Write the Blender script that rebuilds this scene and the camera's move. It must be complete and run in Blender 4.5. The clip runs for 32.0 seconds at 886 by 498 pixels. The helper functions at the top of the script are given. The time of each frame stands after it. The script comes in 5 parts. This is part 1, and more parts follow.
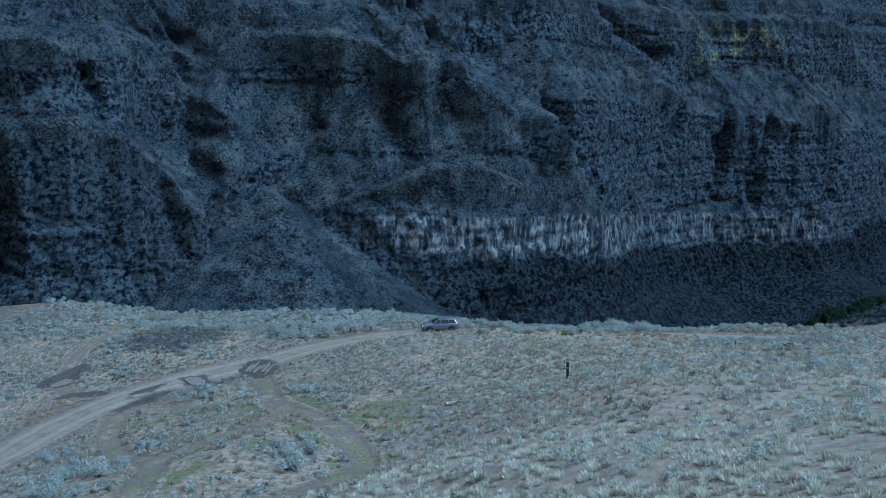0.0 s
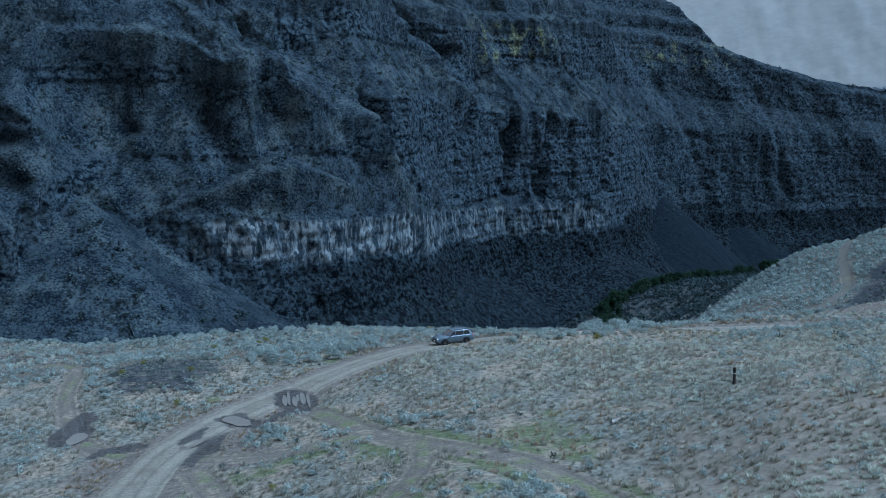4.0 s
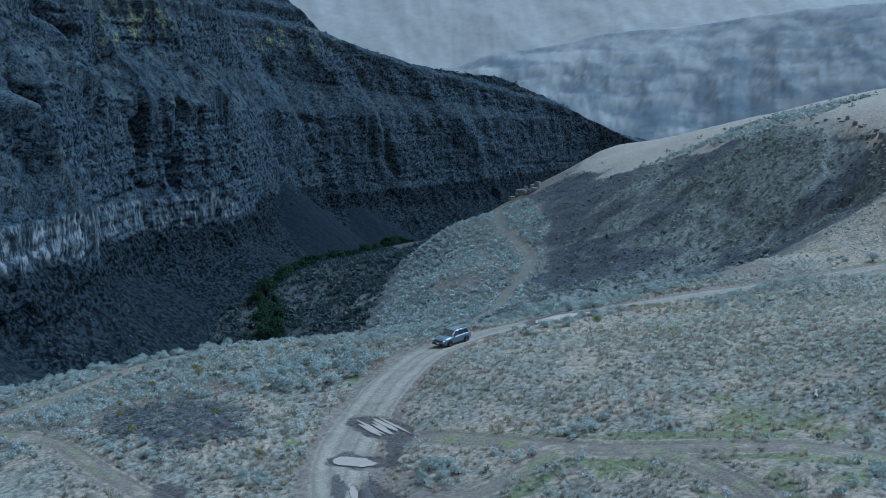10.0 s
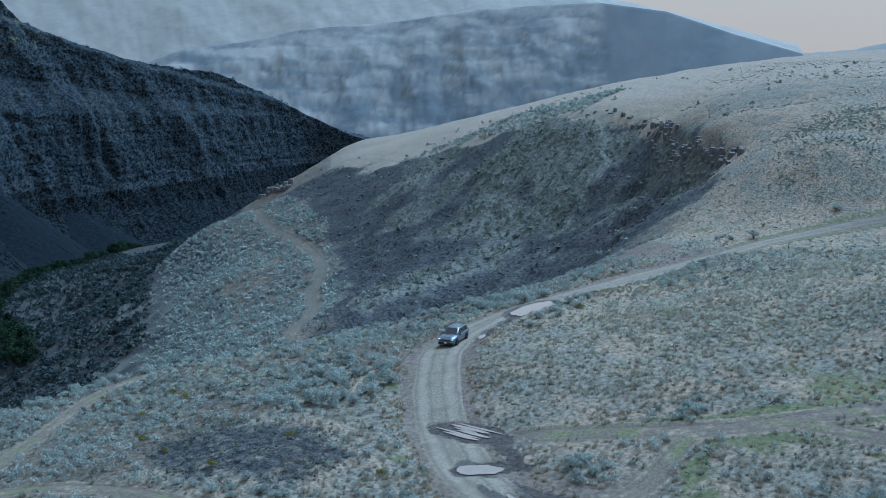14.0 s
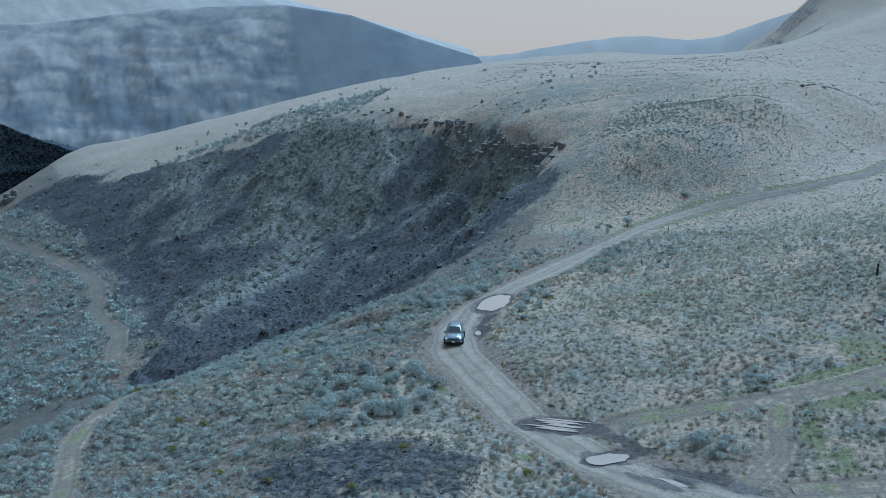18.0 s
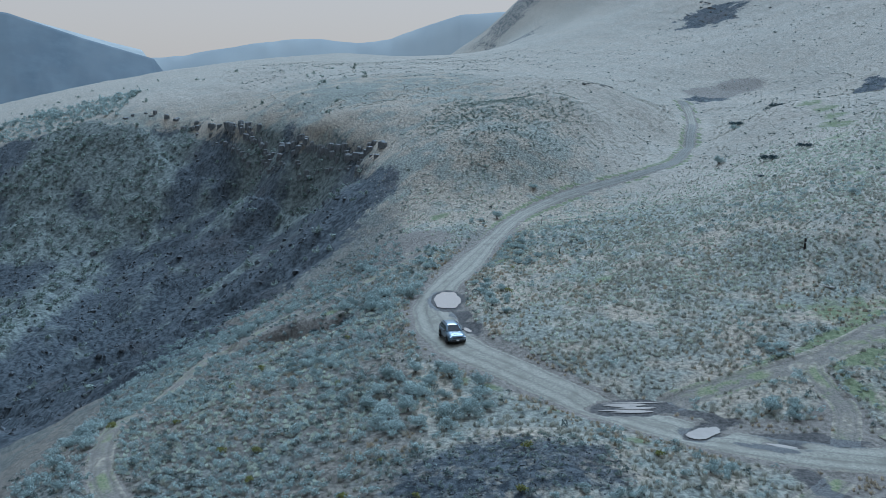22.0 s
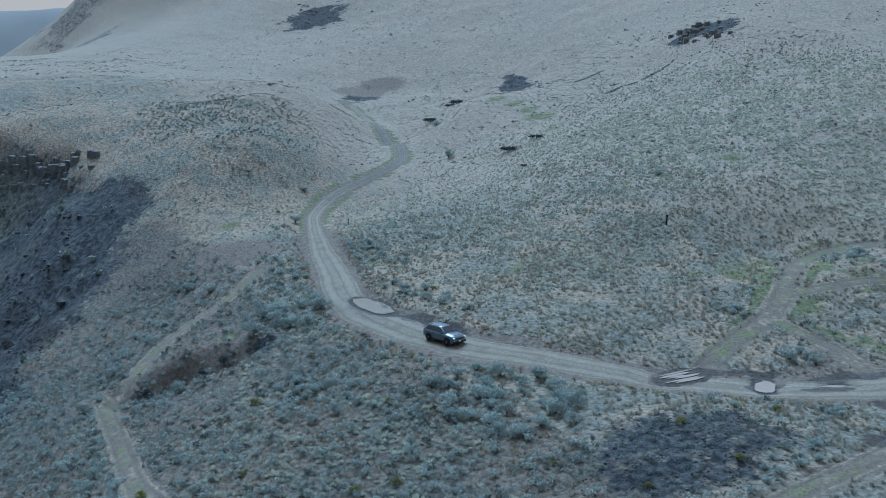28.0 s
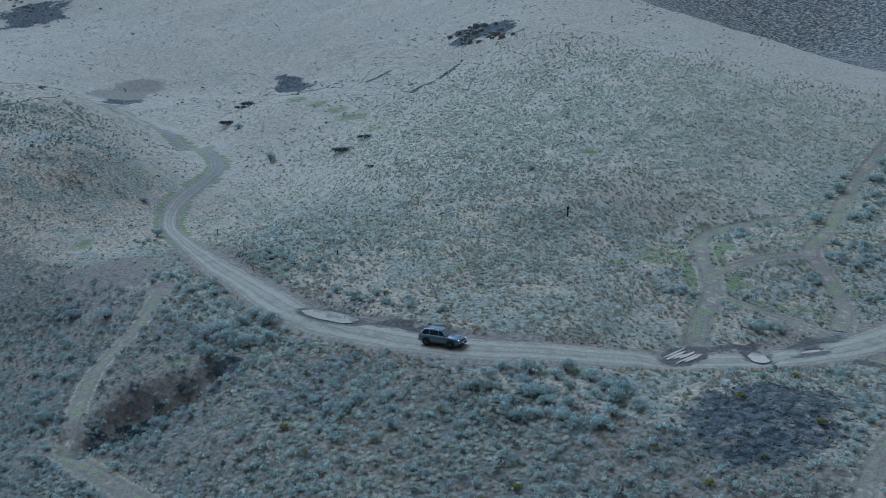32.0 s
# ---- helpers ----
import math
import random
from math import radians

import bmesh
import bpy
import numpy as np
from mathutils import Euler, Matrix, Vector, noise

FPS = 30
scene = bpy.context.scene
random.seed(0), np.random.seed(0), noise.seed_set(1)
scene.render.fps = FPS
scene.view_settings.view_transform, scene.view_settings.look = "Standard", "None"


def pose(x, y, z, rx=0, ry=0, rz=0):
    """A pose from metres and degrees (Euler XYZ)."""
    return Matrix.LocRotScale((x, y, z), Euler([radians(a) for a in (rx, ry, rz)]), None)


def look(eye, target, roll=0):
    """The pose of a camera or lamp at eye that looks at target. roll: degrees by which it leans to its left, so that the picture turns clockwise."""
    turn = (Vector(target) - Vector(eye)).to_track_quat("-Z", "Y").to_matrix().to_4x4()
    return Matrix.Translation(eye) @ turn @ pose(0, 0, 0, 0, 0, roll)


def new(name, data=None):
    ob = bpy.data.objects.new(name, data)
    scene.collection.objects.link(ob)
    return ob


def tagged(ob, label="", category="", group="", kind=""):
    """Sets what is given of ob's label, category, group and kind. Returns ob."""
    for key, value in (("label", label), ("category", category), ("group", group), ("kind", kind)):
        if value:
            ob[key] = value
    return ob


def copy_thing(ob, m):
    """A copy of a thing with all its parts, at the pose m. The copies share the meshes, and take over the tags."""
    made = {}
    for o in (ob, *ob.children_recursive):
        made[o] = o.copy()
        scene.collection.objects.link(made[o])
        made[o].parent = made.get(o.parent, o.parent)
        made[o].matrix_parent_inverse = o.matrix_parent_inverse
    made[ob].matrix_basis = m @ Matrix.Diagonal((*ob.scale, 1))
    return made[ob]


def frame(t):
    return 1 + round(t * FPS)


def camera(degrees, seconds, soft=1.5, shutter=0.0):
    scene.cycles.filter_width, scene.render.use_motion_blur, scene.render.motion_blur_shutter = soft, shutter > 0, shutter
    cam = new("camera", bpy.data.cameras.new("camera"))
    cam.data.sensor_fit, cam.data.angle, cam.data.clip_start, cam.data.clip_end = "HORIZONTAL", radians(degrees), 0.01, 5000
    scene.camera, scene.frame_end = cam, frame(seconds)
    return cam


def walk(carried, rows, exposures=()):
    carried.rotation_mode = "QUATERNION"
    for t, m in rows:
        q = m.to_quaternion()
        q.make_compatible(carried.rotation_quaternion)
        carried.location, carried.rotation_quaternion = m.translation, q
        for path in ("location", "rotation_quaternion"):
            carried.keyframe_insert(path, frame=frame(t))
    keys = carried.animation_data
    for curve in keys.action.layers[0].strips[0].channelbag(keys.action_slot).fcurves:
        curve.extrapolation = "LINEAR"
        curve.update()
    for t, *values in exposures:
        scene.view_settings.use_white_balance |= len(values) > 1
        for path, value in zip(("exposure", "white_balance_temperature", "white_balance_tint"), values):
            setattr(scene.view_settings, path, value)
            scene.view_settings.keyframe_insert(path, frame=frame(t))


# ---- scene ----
cam = camera(47.9, 32.0, soft=0.5)
METRES, EYE, TILT, LEAN, TURN = 260.0, 29.8, -9.3, 0.0, 0.0
EXPOSURES = [(0.0, 0.64, 4100, 4), (10.0, 0.72, 4110, 3), (22.0, 0.79, 4170, 2), (26.0, 0.73, 4160, 2), (32.0, 0.51, 4110, 2)]
ROWS = [
    (0.0, 0.0, 0.0, 0.0, 0.0, 0.0, -0.0),
    (0.5, -0.0135, 0.0028, 0.0003, -1.34, -0.14, 0.23),
    (1.0, -0.0289, 0.0066, 0.0009, -2.99, -0.22, 0.56),
    (1.5, -0.0447, 0.0111, 0.0016, -4.88, -0.24, 0.94),
    (2.0, -0.0602, 0.0164, 0.0025, -6.87, -0.24, 1.34),
    (2.5, -0.0754, 0.0222, 0.0034, -8.9, -0.26, 1.71),
    (3.0, -0.0903, 0.0286, 0.0045, -10.96, -0.3, 2.09),
    (3.5, -0.1051, 0.0352, 0.0056, -13.02, -0.35, 2.45),
    (5.5, -0.161, 0.0659, 0.0114, -21.51, -0.95, 3.79),
    (6.0, -0.1742, 0.0743, 0.0127, -23.64, -1.15, 4.13),
    (6.5, -0.1869, 0.0832, 0.0141, -25.74, -1.37, 4.49),
    (7.0, -0.1992, 0.0924, 0.0155, -27.83, -1.62, 4.82),
    (7.5, -0.2116, 0.1017, 0.017, -29.92, -1.9, 5.13),
    (8.0, -0.2235, 0.1117, 0.0185, -32.01, -2.19, 5.44),
    (8.5, -0.2353, 0.1217, 0.0202, -34.15, -2.5, 5.7),
    (9.0, -0.2467, 0.1323, 0.022, -36.31, -2.81, 6.0),
    (9.5, -0.2579, 0.1434, 0.0237, -38.48, -3.1, 6.25),
    (10.0, -0.2687, 0.1548, 0.0255, -40.66, -3.39, 6.5),
    (10.5, -0.279, 0.1668, 0.0273, -42.89, -3.69, 6.75),
    (11.0, -0.2889, 0.1787, 0.0294, -45.11, -4.01, 6.97),
    (11.5, -0.2988, 0.1908, 0.0312, -47.3, -4.33, 7.19),
    (12.0, -0.308, 0.2037, 0.033, -49.53, -4.63, 7.38),
    (12.5, -0.3173, 0.2163, 0.0351, -51.81, -4.94, 7.59),
    (13.0, -0.3256, 0.2298, 0.0371, -54.13, -5.26, 7.77),
    (13.5, -0.3336, 0.2433, 0.039, -56.44, -5.58, 7.95),
    (14.0, -0.3412, 0.257, 0.0409, -58.74, -5.91, 8.11),
    (14.5, -0.3475, 0.2719, 0.0427, -61.06, -6.24, 8.26),
    (16.5, -0.3709, 0.3295, 0.0509, -70.31, -7.57, 8.72),
    (17.0, -0.375, 0.3448, 0.0529, -72.63, -7.89, 8.82),
    (17.5, -0.3781, 0.3601, 0.0549, -74.95, -8.22, 8.9),
    (18.0, -0.3816, 0.3753, 0.0572, -77.35, -8.56, 9.0),
    (18.5, -0.3838, 0.3907, 0.0592, -79.74, -8.9, 9.05),
    (19.0, -0.3859, 0.406, 0.0615, -82.11, -9.25, 9.11),
    (19.5, -0.3862, 0.4221, 0.0635, -84.47, -9.61, 9.13),
    (20.0, -0.3872, 0.4375, 0.0658, -86.86, -9.97, 9.16),
    (20.5, -0.387, 0.4531, 0.0678, -89.26, -10.33, 9.19),
    (21.0, -0.3864, 0.4688, 0.0701, -91.69, -10.72, 9.19),
    (21.5, -0.3852, 0.484, 0.0723, -94.05, -11.08, 9.17),
    (22.0, -0.3835, 0.4993, 0.0746, -96.37, -11.44, 9.12),
    (22.5, -0.3817, 0.5146, 0.0771, -98.71, -11.81, 9.11),
    (23.0, -0.3772, 0.5292, 0.0786, -101.11, -12.15, 9.04),
    (23.5, -0.3731, 0.5441, 0.0806, -103.52, -12.52, 8.97),
    (24.0, -0.3685, 0.5587, 0.0826, -105.92, -12.87, 8.88),
    (24.5, -0.3633, 0.573, 0.0846, -108.31, -13.21, 8.79),
    (25.0, -0.3575, 0.5871, 0.0866, -110.67, -13.55, 8.67),
    (25.5, -0.3511, 0.6009, 0.0887, -113.0, -13.88, 8.56),
    (27.5, -0.3196, 0.6525, 0.0965, -122.52, -15.19, 7.95),
    (28.0, -0.3108, 0.6648, 0.0987, -124.9, -15.54, 7.77),
    (28.5, -0.3013, 0.6764, 0.1005, -127.27, -15.86, 7.57),
    (29.0, -0.2913, 0.6877, 0.1022, -129.65, -16.15, 7.38),
    (29.5, -0.2809, 0.6986, 0.1041, -132.02, -16.46, 7.15),
    (30.0, -0.2702, 0.7088, 0.1057, -134.33, -16.75, 6.91),
    (30.5, -0.259, 0.7188, 0.1073, -136.66, -17.01, 6.7),
    (31.0, -0.2476, 0.7284, 0.1089, -138.99, -17.27, 6.45),
    (31.5, -0.2354, 0.7376, 0.1104, -141.36, -17.52, 6.19),
    (32.0, -0.2231, 0.7462, 0.1118, -143.7, -17.75, 5.92),
]
walk(cam, [(t, pose(0, 0, EYE, TILT, LEAN, TURN) @ pose(METRES * x, METRES * y, METRES * z, 90 + pitch, roll, yaw)) for t, x, y, z, yaw, pitch, roll in ROWS],
     exposures=EXPOSURES)

# ---- evening sky under thin cloud, and one weak, very soft sun ----
SUN_AZ, SUN_EL = 106.0, 52.0
world = bpy.data.worlds.new("dusk")
scene.world = world
world.use_nodes = True
_n, _l = world.node_tree.nodes, world.node_tree.links
sky = _n.new("ShaderNodeTexSky")
sky.sky_type, sky.sun_disc = "NISHITA", False
sky.sun_elevation, sky.sun_rotation = radians(SUN_EL), radians(SUN_AZ)
sky.air_density, sky.dust_density, sky.ozone_density = 0.8, 2.4, 0.8
veil = _n.new("ShaderNodeMix")  # thin even cloud over the clear sky
veil.data_type = "RGBA"
veil.inputs[0].default_value = 0.88
cloud, height, rise = _n.new("ShaderNodeMix"), _n.new("ShaderNodeSeparateXYZ"), _n.new("ShaderNodeMapRange")  # warm low down, cooler overhead
cloud.data_type, rise.interpolation_type = "RGBA", "SMOOTHSTEP"
rise.inputs[1].default_value, rise.inputs[2].default_value = 0.05, 0.6
cloud.inputs[6].default_value, cloud.inputs[7].default_value = (8.0, 5.5, 3.4, 1), (6.2, 5.2, 4.1, 1)
_l.new(_n.new("ShaderNodeTexCoord").outputs["Generated"], height.inputs[0])
_l.new(height.outputs[2], rise.inputs[0])
_l.new(rise.outputs[0], cloud.inputs[0])
_l.new(cloud.outputs[2], veil.inputs[7])
_l.new(sky.outputs[0], veil.inputs[6])
_l.new(veil.outputs[2], _n["Background"].inputs[0])
_n["Background"].inputs[1].default_value = 0.05
sun = new("sun", bpy.data.lights.new("sun", "SUN"))
sun.data.energy, sun.data.angle, sun.data.color = 2.15, radians(34), (1.0, 0.93, 0.82)
sun.matrix_world = look((0, 0, 0), (-math.sin(radians(SUN_AZ)) * math.cos(radians(SUN_EL)), -math.cos(radians(SUN_AZ)) * math.cos(radians(SUN_EL)), -math.sin(radians(SUN_EL))))

# ---- small helpers: noise on arrays, meshes from arrays, materials ----
def lattice(ix, iy, seed):
    h = (ix.astype(np.int64) * 374761393 + iy.astype(np.int64) * 668265263 + seed * 974634777) & 0xFFFFFFFF
    h = ((h ^ (h >> 13)) * 1274126177) & 0xFFFFFFFF
    return ((h ^ (h >> 16)) & 0xFFFF) / 65535.0


def vnoise(x, y, seed=0):
    """Smooth noise, 0 to 1, on arrays."""
    x, y = np.asarray(x, float), np.asarray(y, float)
    ix, iy = np.floor(x), np.floor(y)
    fx, fy = x - ix, y - iy
    fx, fy = fx * fx * fx * (fx * (fx * 6 - 15) + 10), fy * fy * fy * (fy * (fy * 6 - 15) + 10)
    a, b = lattice(ix, iy, seed), lattice(ix + 1, iy, seed)
    c, d = lattice(ix, iy + 1, seed), lattice(ix + 1, iy + 1, seed)
    return (a + (b - a) * fx) * (1 - fy) + (c + (d - c) * fx) * fy


def fbm(x, y, octaves=4, seed=0, gain=0.5):
    """Fractal noise, about -1 to 1."""
    total, amp, norm = 0.0, 1.0, 0.0
    for k in range(octaves):
        total = total + amp * (2 * vnoise(x * 2 ** k, y * 2 ** k, seed + k) - 1)
        norm += amp
        amp *= gain
    return total / norm


def ridged(x, y, octaves=4, seed=0, gain=0.5):
    total, amp, norm = 0.0, 1.0, 0.0
    for k in range(octaves):
        total = total + amp * (1 - np.abs(2 * vnoise(x * 2 ** k, y * 2 ** k, seed + k) - 1))
        norm += amp
        amp *= gain
    return total / norm


def smooth(a, b, x):
    t = np.clip((np.asarray(x, float) - a) / (b - a), 0, 1)
    return t * t * (3 - 2 * t)


def mesh_of(name, verts, faces, material, attributes=None, shade=True):
    """A mesh from arrays: verts n x 3, faces m x 3 or m x 4."""
    verts, faces = np.asarray(verts, np.float32), np.asarray(faces, np.int32)
    me = bpy.data.meshes.new(name)
    me.vertices.add(len(verts))
    me.vertices.foreach_set("co", verts.ravel())
    me.loops.add(faces.size)
    me.loops.foreach_set("vertex_index", faces.ravel())
    me.polygons.add(len(faces))
    me.polygons.foreach_set("loop_start", np.arange(0, faces.size, faces.shape[1], dtype=np.int32))
    me.polygons.foreach_set("use_smooth", np.full(len(faces), shade))
    me.update(calc_edges=True)
    me.validate()
    for key, values in (attributes or {}).items():
        me.attributes.new(key, "FLOAT", "POINT").data.foreach_set("value", np.asarray(values, np.float32).ravel())
    me.materials.append(material)
    return me


def grid_faces(rows, cols):
    i = np.arange(rows * cols).reshape(rows, cols)
    return np.stack([i[:-1, :-1], i[:-1, 1:], i[1:, 1:], i[1:, :-1]], -1).reshape(-1, 4)


def curve_through(points, step):
    """Points about step apart along a smooth line through the given ones (x, y)."""
    p = np.asarray(points, float)
    p = np.vstack([2 * p[0] - p[1], p, 2 * p[-1] - p[-2]])
    out = []
    for a, b, c, d in zip(p[:-3], p[1:-2], p[2:-1], p[3:]):
        n = max(2, int(np.linalg.norm(c - b) / step))
        t = np.linspace(0, 1, n, endpoint=False)[:, None]
        out.append(0.5 * (2 * b + (c - a) * t + (2 * a - 5 * b + 4 * c - d) * t ** 2 + (3 * b - a - 3 * c + d) * t ** 3))
    return np.vstack(out + [p[-2:-1]])


def line_distance(x, y, line):
    """How far x, y lie from a line of close points."""
    best = np.full(np.shape(x), 1e9)
    for px, py in line:
        best = np.minimum(best, (x - px) ** 2 + (y - py) ** 2)
    return np.sqrt(best)


def inside(poly, x, y):
    """Signed distance to a polygon's edge, positive inside."""
    x, y = np.asarray(x, float), np.asarray(y, float)
    best, odd = np.full(x.shape, 1e9), np.zeros(x.shape, bool)
    for (ax, ay), (bx, by) in zip(poly, poly[1:] + poly[:1]):
        t = np.clip(((x - ax) * (bx - ax) + (y - ay) * (by - ay)) / ((bx - ax) ** 2 + (by - ay) ** 2), 0, 1)
        best = np.minimum(best, (x - ax - t * (bx - ax)) ** 2 + (y - ay - t * (by - ay)) ** 2)
        if by != ay:
            odd ^= ((ay > y) != (by > y)) & (x < (bx - ax) * (y - ay) / (by - ay) + ax)
    return np.where(odd, 1, -1) * np.sqrt(best)


class Mat:
    """A node material in short: nodes are made and wired by name."""

    def __init__(self, name, rough=0.9, metal=0.0):
        self.m = bpy.data.materials.new(name)
        self.m.use_nodes = True
        self.t = self.m.node_tree
        self.b = self.t.nodes["Principled BSDF"]
        self.b.inputs["Roughness"].default_value, self.b.inputs["Metallic"].default_value = rough, metal
        if rough > 0.7:
            self.b.inputs["Specular IOR Level"].default_value = 0.2

    def put(self, socket, value):
        if isinstance(value, bpy.types.NodeSocket):
            self.t.links.new(value, socket)
        elif isinstance(value, tuple) and len(value) == 3 and socket.type == "RGBA":
            socket.default_value = (*value, 1)
        else:
            socket.default_value = value

    def coord(self, scale=(1, 1, 1)):
        c, m = self.t.nodes.new("ShaderNodeTexCoord"), self.t.nodes.new("ShaderNodeMapping")
        m.inputs["Scale"].default_value = scale
        self.t.links.new(c.outputs["Object"], m.inputs["Vector"])
        return m.outputs[0]

    def noise(self, scale, detail=4, rough=0.55, vector=None, stretch=(1, 1, 1), distort=0.0):
        n = self.t.nodes.new("ShaderNodeTexNoise")
        n.inputs["Scale"].default_value, n.inputs["Detail"].default_value, n.inputs["Roughness"].default_value = scale, detail, rough
        n.inputs["Distortion"].default_value = distort
        self.t.links.new(vector or self.coord(stretch), n.inputs["Vector"])
        return n.outputs["Fac"]

    def voronoi(self, scale, stretch=(1, 1, 1), feature="F1", out="Distance"):
        n = self.t.nodes.new("ShaderNodeTexVoronoi")
        n.feature = feature
        n.inputs["Scale"].default_value = scale
        self.t.links.new(self.coord(stretch), n.inputs["Vector"])
        return n.outputs[out]

    def ramp(self, fac, lo, hi):
        n = self.t.nodes.new("ShaderNodeMapRange")
        n.interpolation_type = "SMOOTHSTEP"
        self.put(n.inputs[0], fac)
        n.inputs[1].default_value, n.inputs[2].default_value = lo, hi
        return n.outputs[0]

    def mix(self, fac, a, b):
        n = self.t.nodes.new("ShaderNodeMix")
        n.data_type = "RGBA"
        for socket, value in zip((n.inputs[0], n.inputs[6], n.inputs[7]), (fac, a, b)):
            self.put(socket, value)
        return n.outputs[2]

    def math(self, op, a, b=0.0):
        n = self.t.nodes.new("ShaderNodeMath")
        n.operation = op
        self.put(n.inputs[0], a)
        self.put(n.inputs[1], b)
        return n.outputs[0]

    def attr(self, name):
        n = self.t.nodes.new("ShaderNodeAttribute")
        n.attribute_name = name
        return n.outputs["Fac"]

    def island(self):
        return self.t.nodes.new("ShaderNodeNewGeometry").outputs["Random Per Island"]

    def random(self):
        return self.t.nodes.new("ShaderNodeObjectInfo").outputs["Random"]

    def colour(self, value):
        self.put(self.b.inputs["Base Color"], value)
        return self

    def bump(self, height, strength=0.5, distance=0.1):
        n = self.t.nodes.new("ShaderNodeBump")
        n.inputs["Strength"].default_value, n.inputs["Distance"].default_value = strength, distance
        self.put(n.inputs["Height"], height)
        self.t.links.new(n.outputs[0], self.b.inputs["Normal"])
        return self


def plain(name, colour, rough=0.5, metal=0.0):
    m = Mat(name, rough, metal)
    m.colour(m.mix(m.noise(9.0), tuple(0.85 * c for c in colour), tuple(min(1, 1.12 * c) for c in colour)))
    return m.m

# ---- materials ----
def ground_material():
    m = Mat("dry_grassland", 0.95)
    fine, mid, big = m.noise(2.2, 6, 0.65), m.noise(0.22, 5), m.noise(0.035, 4)
    straw = m.mix(m.ramp(fine, 0.34, 0.67), (0.165, 0.145, 0.113), (0.40, 0.35, 0.266))
    sage = m.mix(m.ramp(fine, 0.34, 0.67), (0.105, 0.11, 0.094), (0.30, 0.306, 0.256))
    grass = m.mix(m.ramp(m.math("ADD", mid, m.math("MULTIPLY", big, 0.9)), 0.82, 1.06), straw, sage)
    open_hill = m.mix(m.ramp(m.noise(1.3, 7, 0.7, stretch=(1.3, 0.8, 1)), 0.34, 0.68), (0.225, 0.205, 0.168), (0.41, 0.376, 0.306))
    grass = m.mix(m.math("MULTIPLY", m.ramp(m.attr("straw"), 0.2, 0.8), 0.8), grass, open_hill)
    scree = m.mix(m.ramp(m.noise(1.1, 7, 0.7), 0.36, 0.66), (0.018, 0.023, 0.028), (0.1, 0.11, 0.117))
    scree = m.mix(m.math("MULTIPLY", m.ramp(m.noise(0.06, 4), 0.52, 0.66), 0.5), scree, m.mix(m.ramp(fine, 0.35, 0.65), (0.035, 0.033, 0.033), (0.10, 0.09, 0.084)))
    cover = m.ramp(m.math("ADD", m.attr("cover"), m.math("SUBTRACT", m.noise(0.6, 6, 0.7), 0.5)), 0.35, 0.75)
    scree = m.mix(cover, scree, m.mix(m.ramp(m.noise(1.0, 6, 0.7), 0.35, 0.65), (0.06, 0.068, 0.062), (0.22, 0.24, 0.215)))
    dirt = m.mix(m.ramp(fine, 0.3, 0.7), (0.12, 0.108, 0.09), (0.25, 0.225, 0.19))
    green = m.mix(m.ramp(fine, 0.3, 0.7), (0.10, 0.12, 0.06), (0.205, 0.225, 0.125))
    edge = m.math("MULTIPLY", m.math("SUBTRACT", m.noise(0.7, 5, 0.7), 0.5), 1.1)

    def mask(name):
        return m.ramp(m.math("ADD", m.attr(name), edge), 0.35, 0.65)
    loam_and_low = m.mix(m.ramp(fine, 0.38, 0.68), (0.032, 0.033, 0.032), (0.125, 0.118, 0.106))
    c = m.mix(m.math("MULTIPLY", mask("loam_and_low"), 0.58), grass, loam_and_low)
    c = m.mix(mask("scree"), c, scree)
    c = m.mix(mask("green"), c, green)
    c = m.mix(mask("dirt"), c, dirt)
    c = m.mix(mask("wet"), c, m.mix(m.ramp(fine, 0.3, 0.7), (0.05, 0.048, 0.046), (0.12, 0.112, 0.102)))
    m.colour(c)
    m.bump(m.math("ADD", fine, m.math("MULTIPLY", m.noise(9.0, 5, 0.7), 0.4)), 0.9, 0.25)
    return m.m


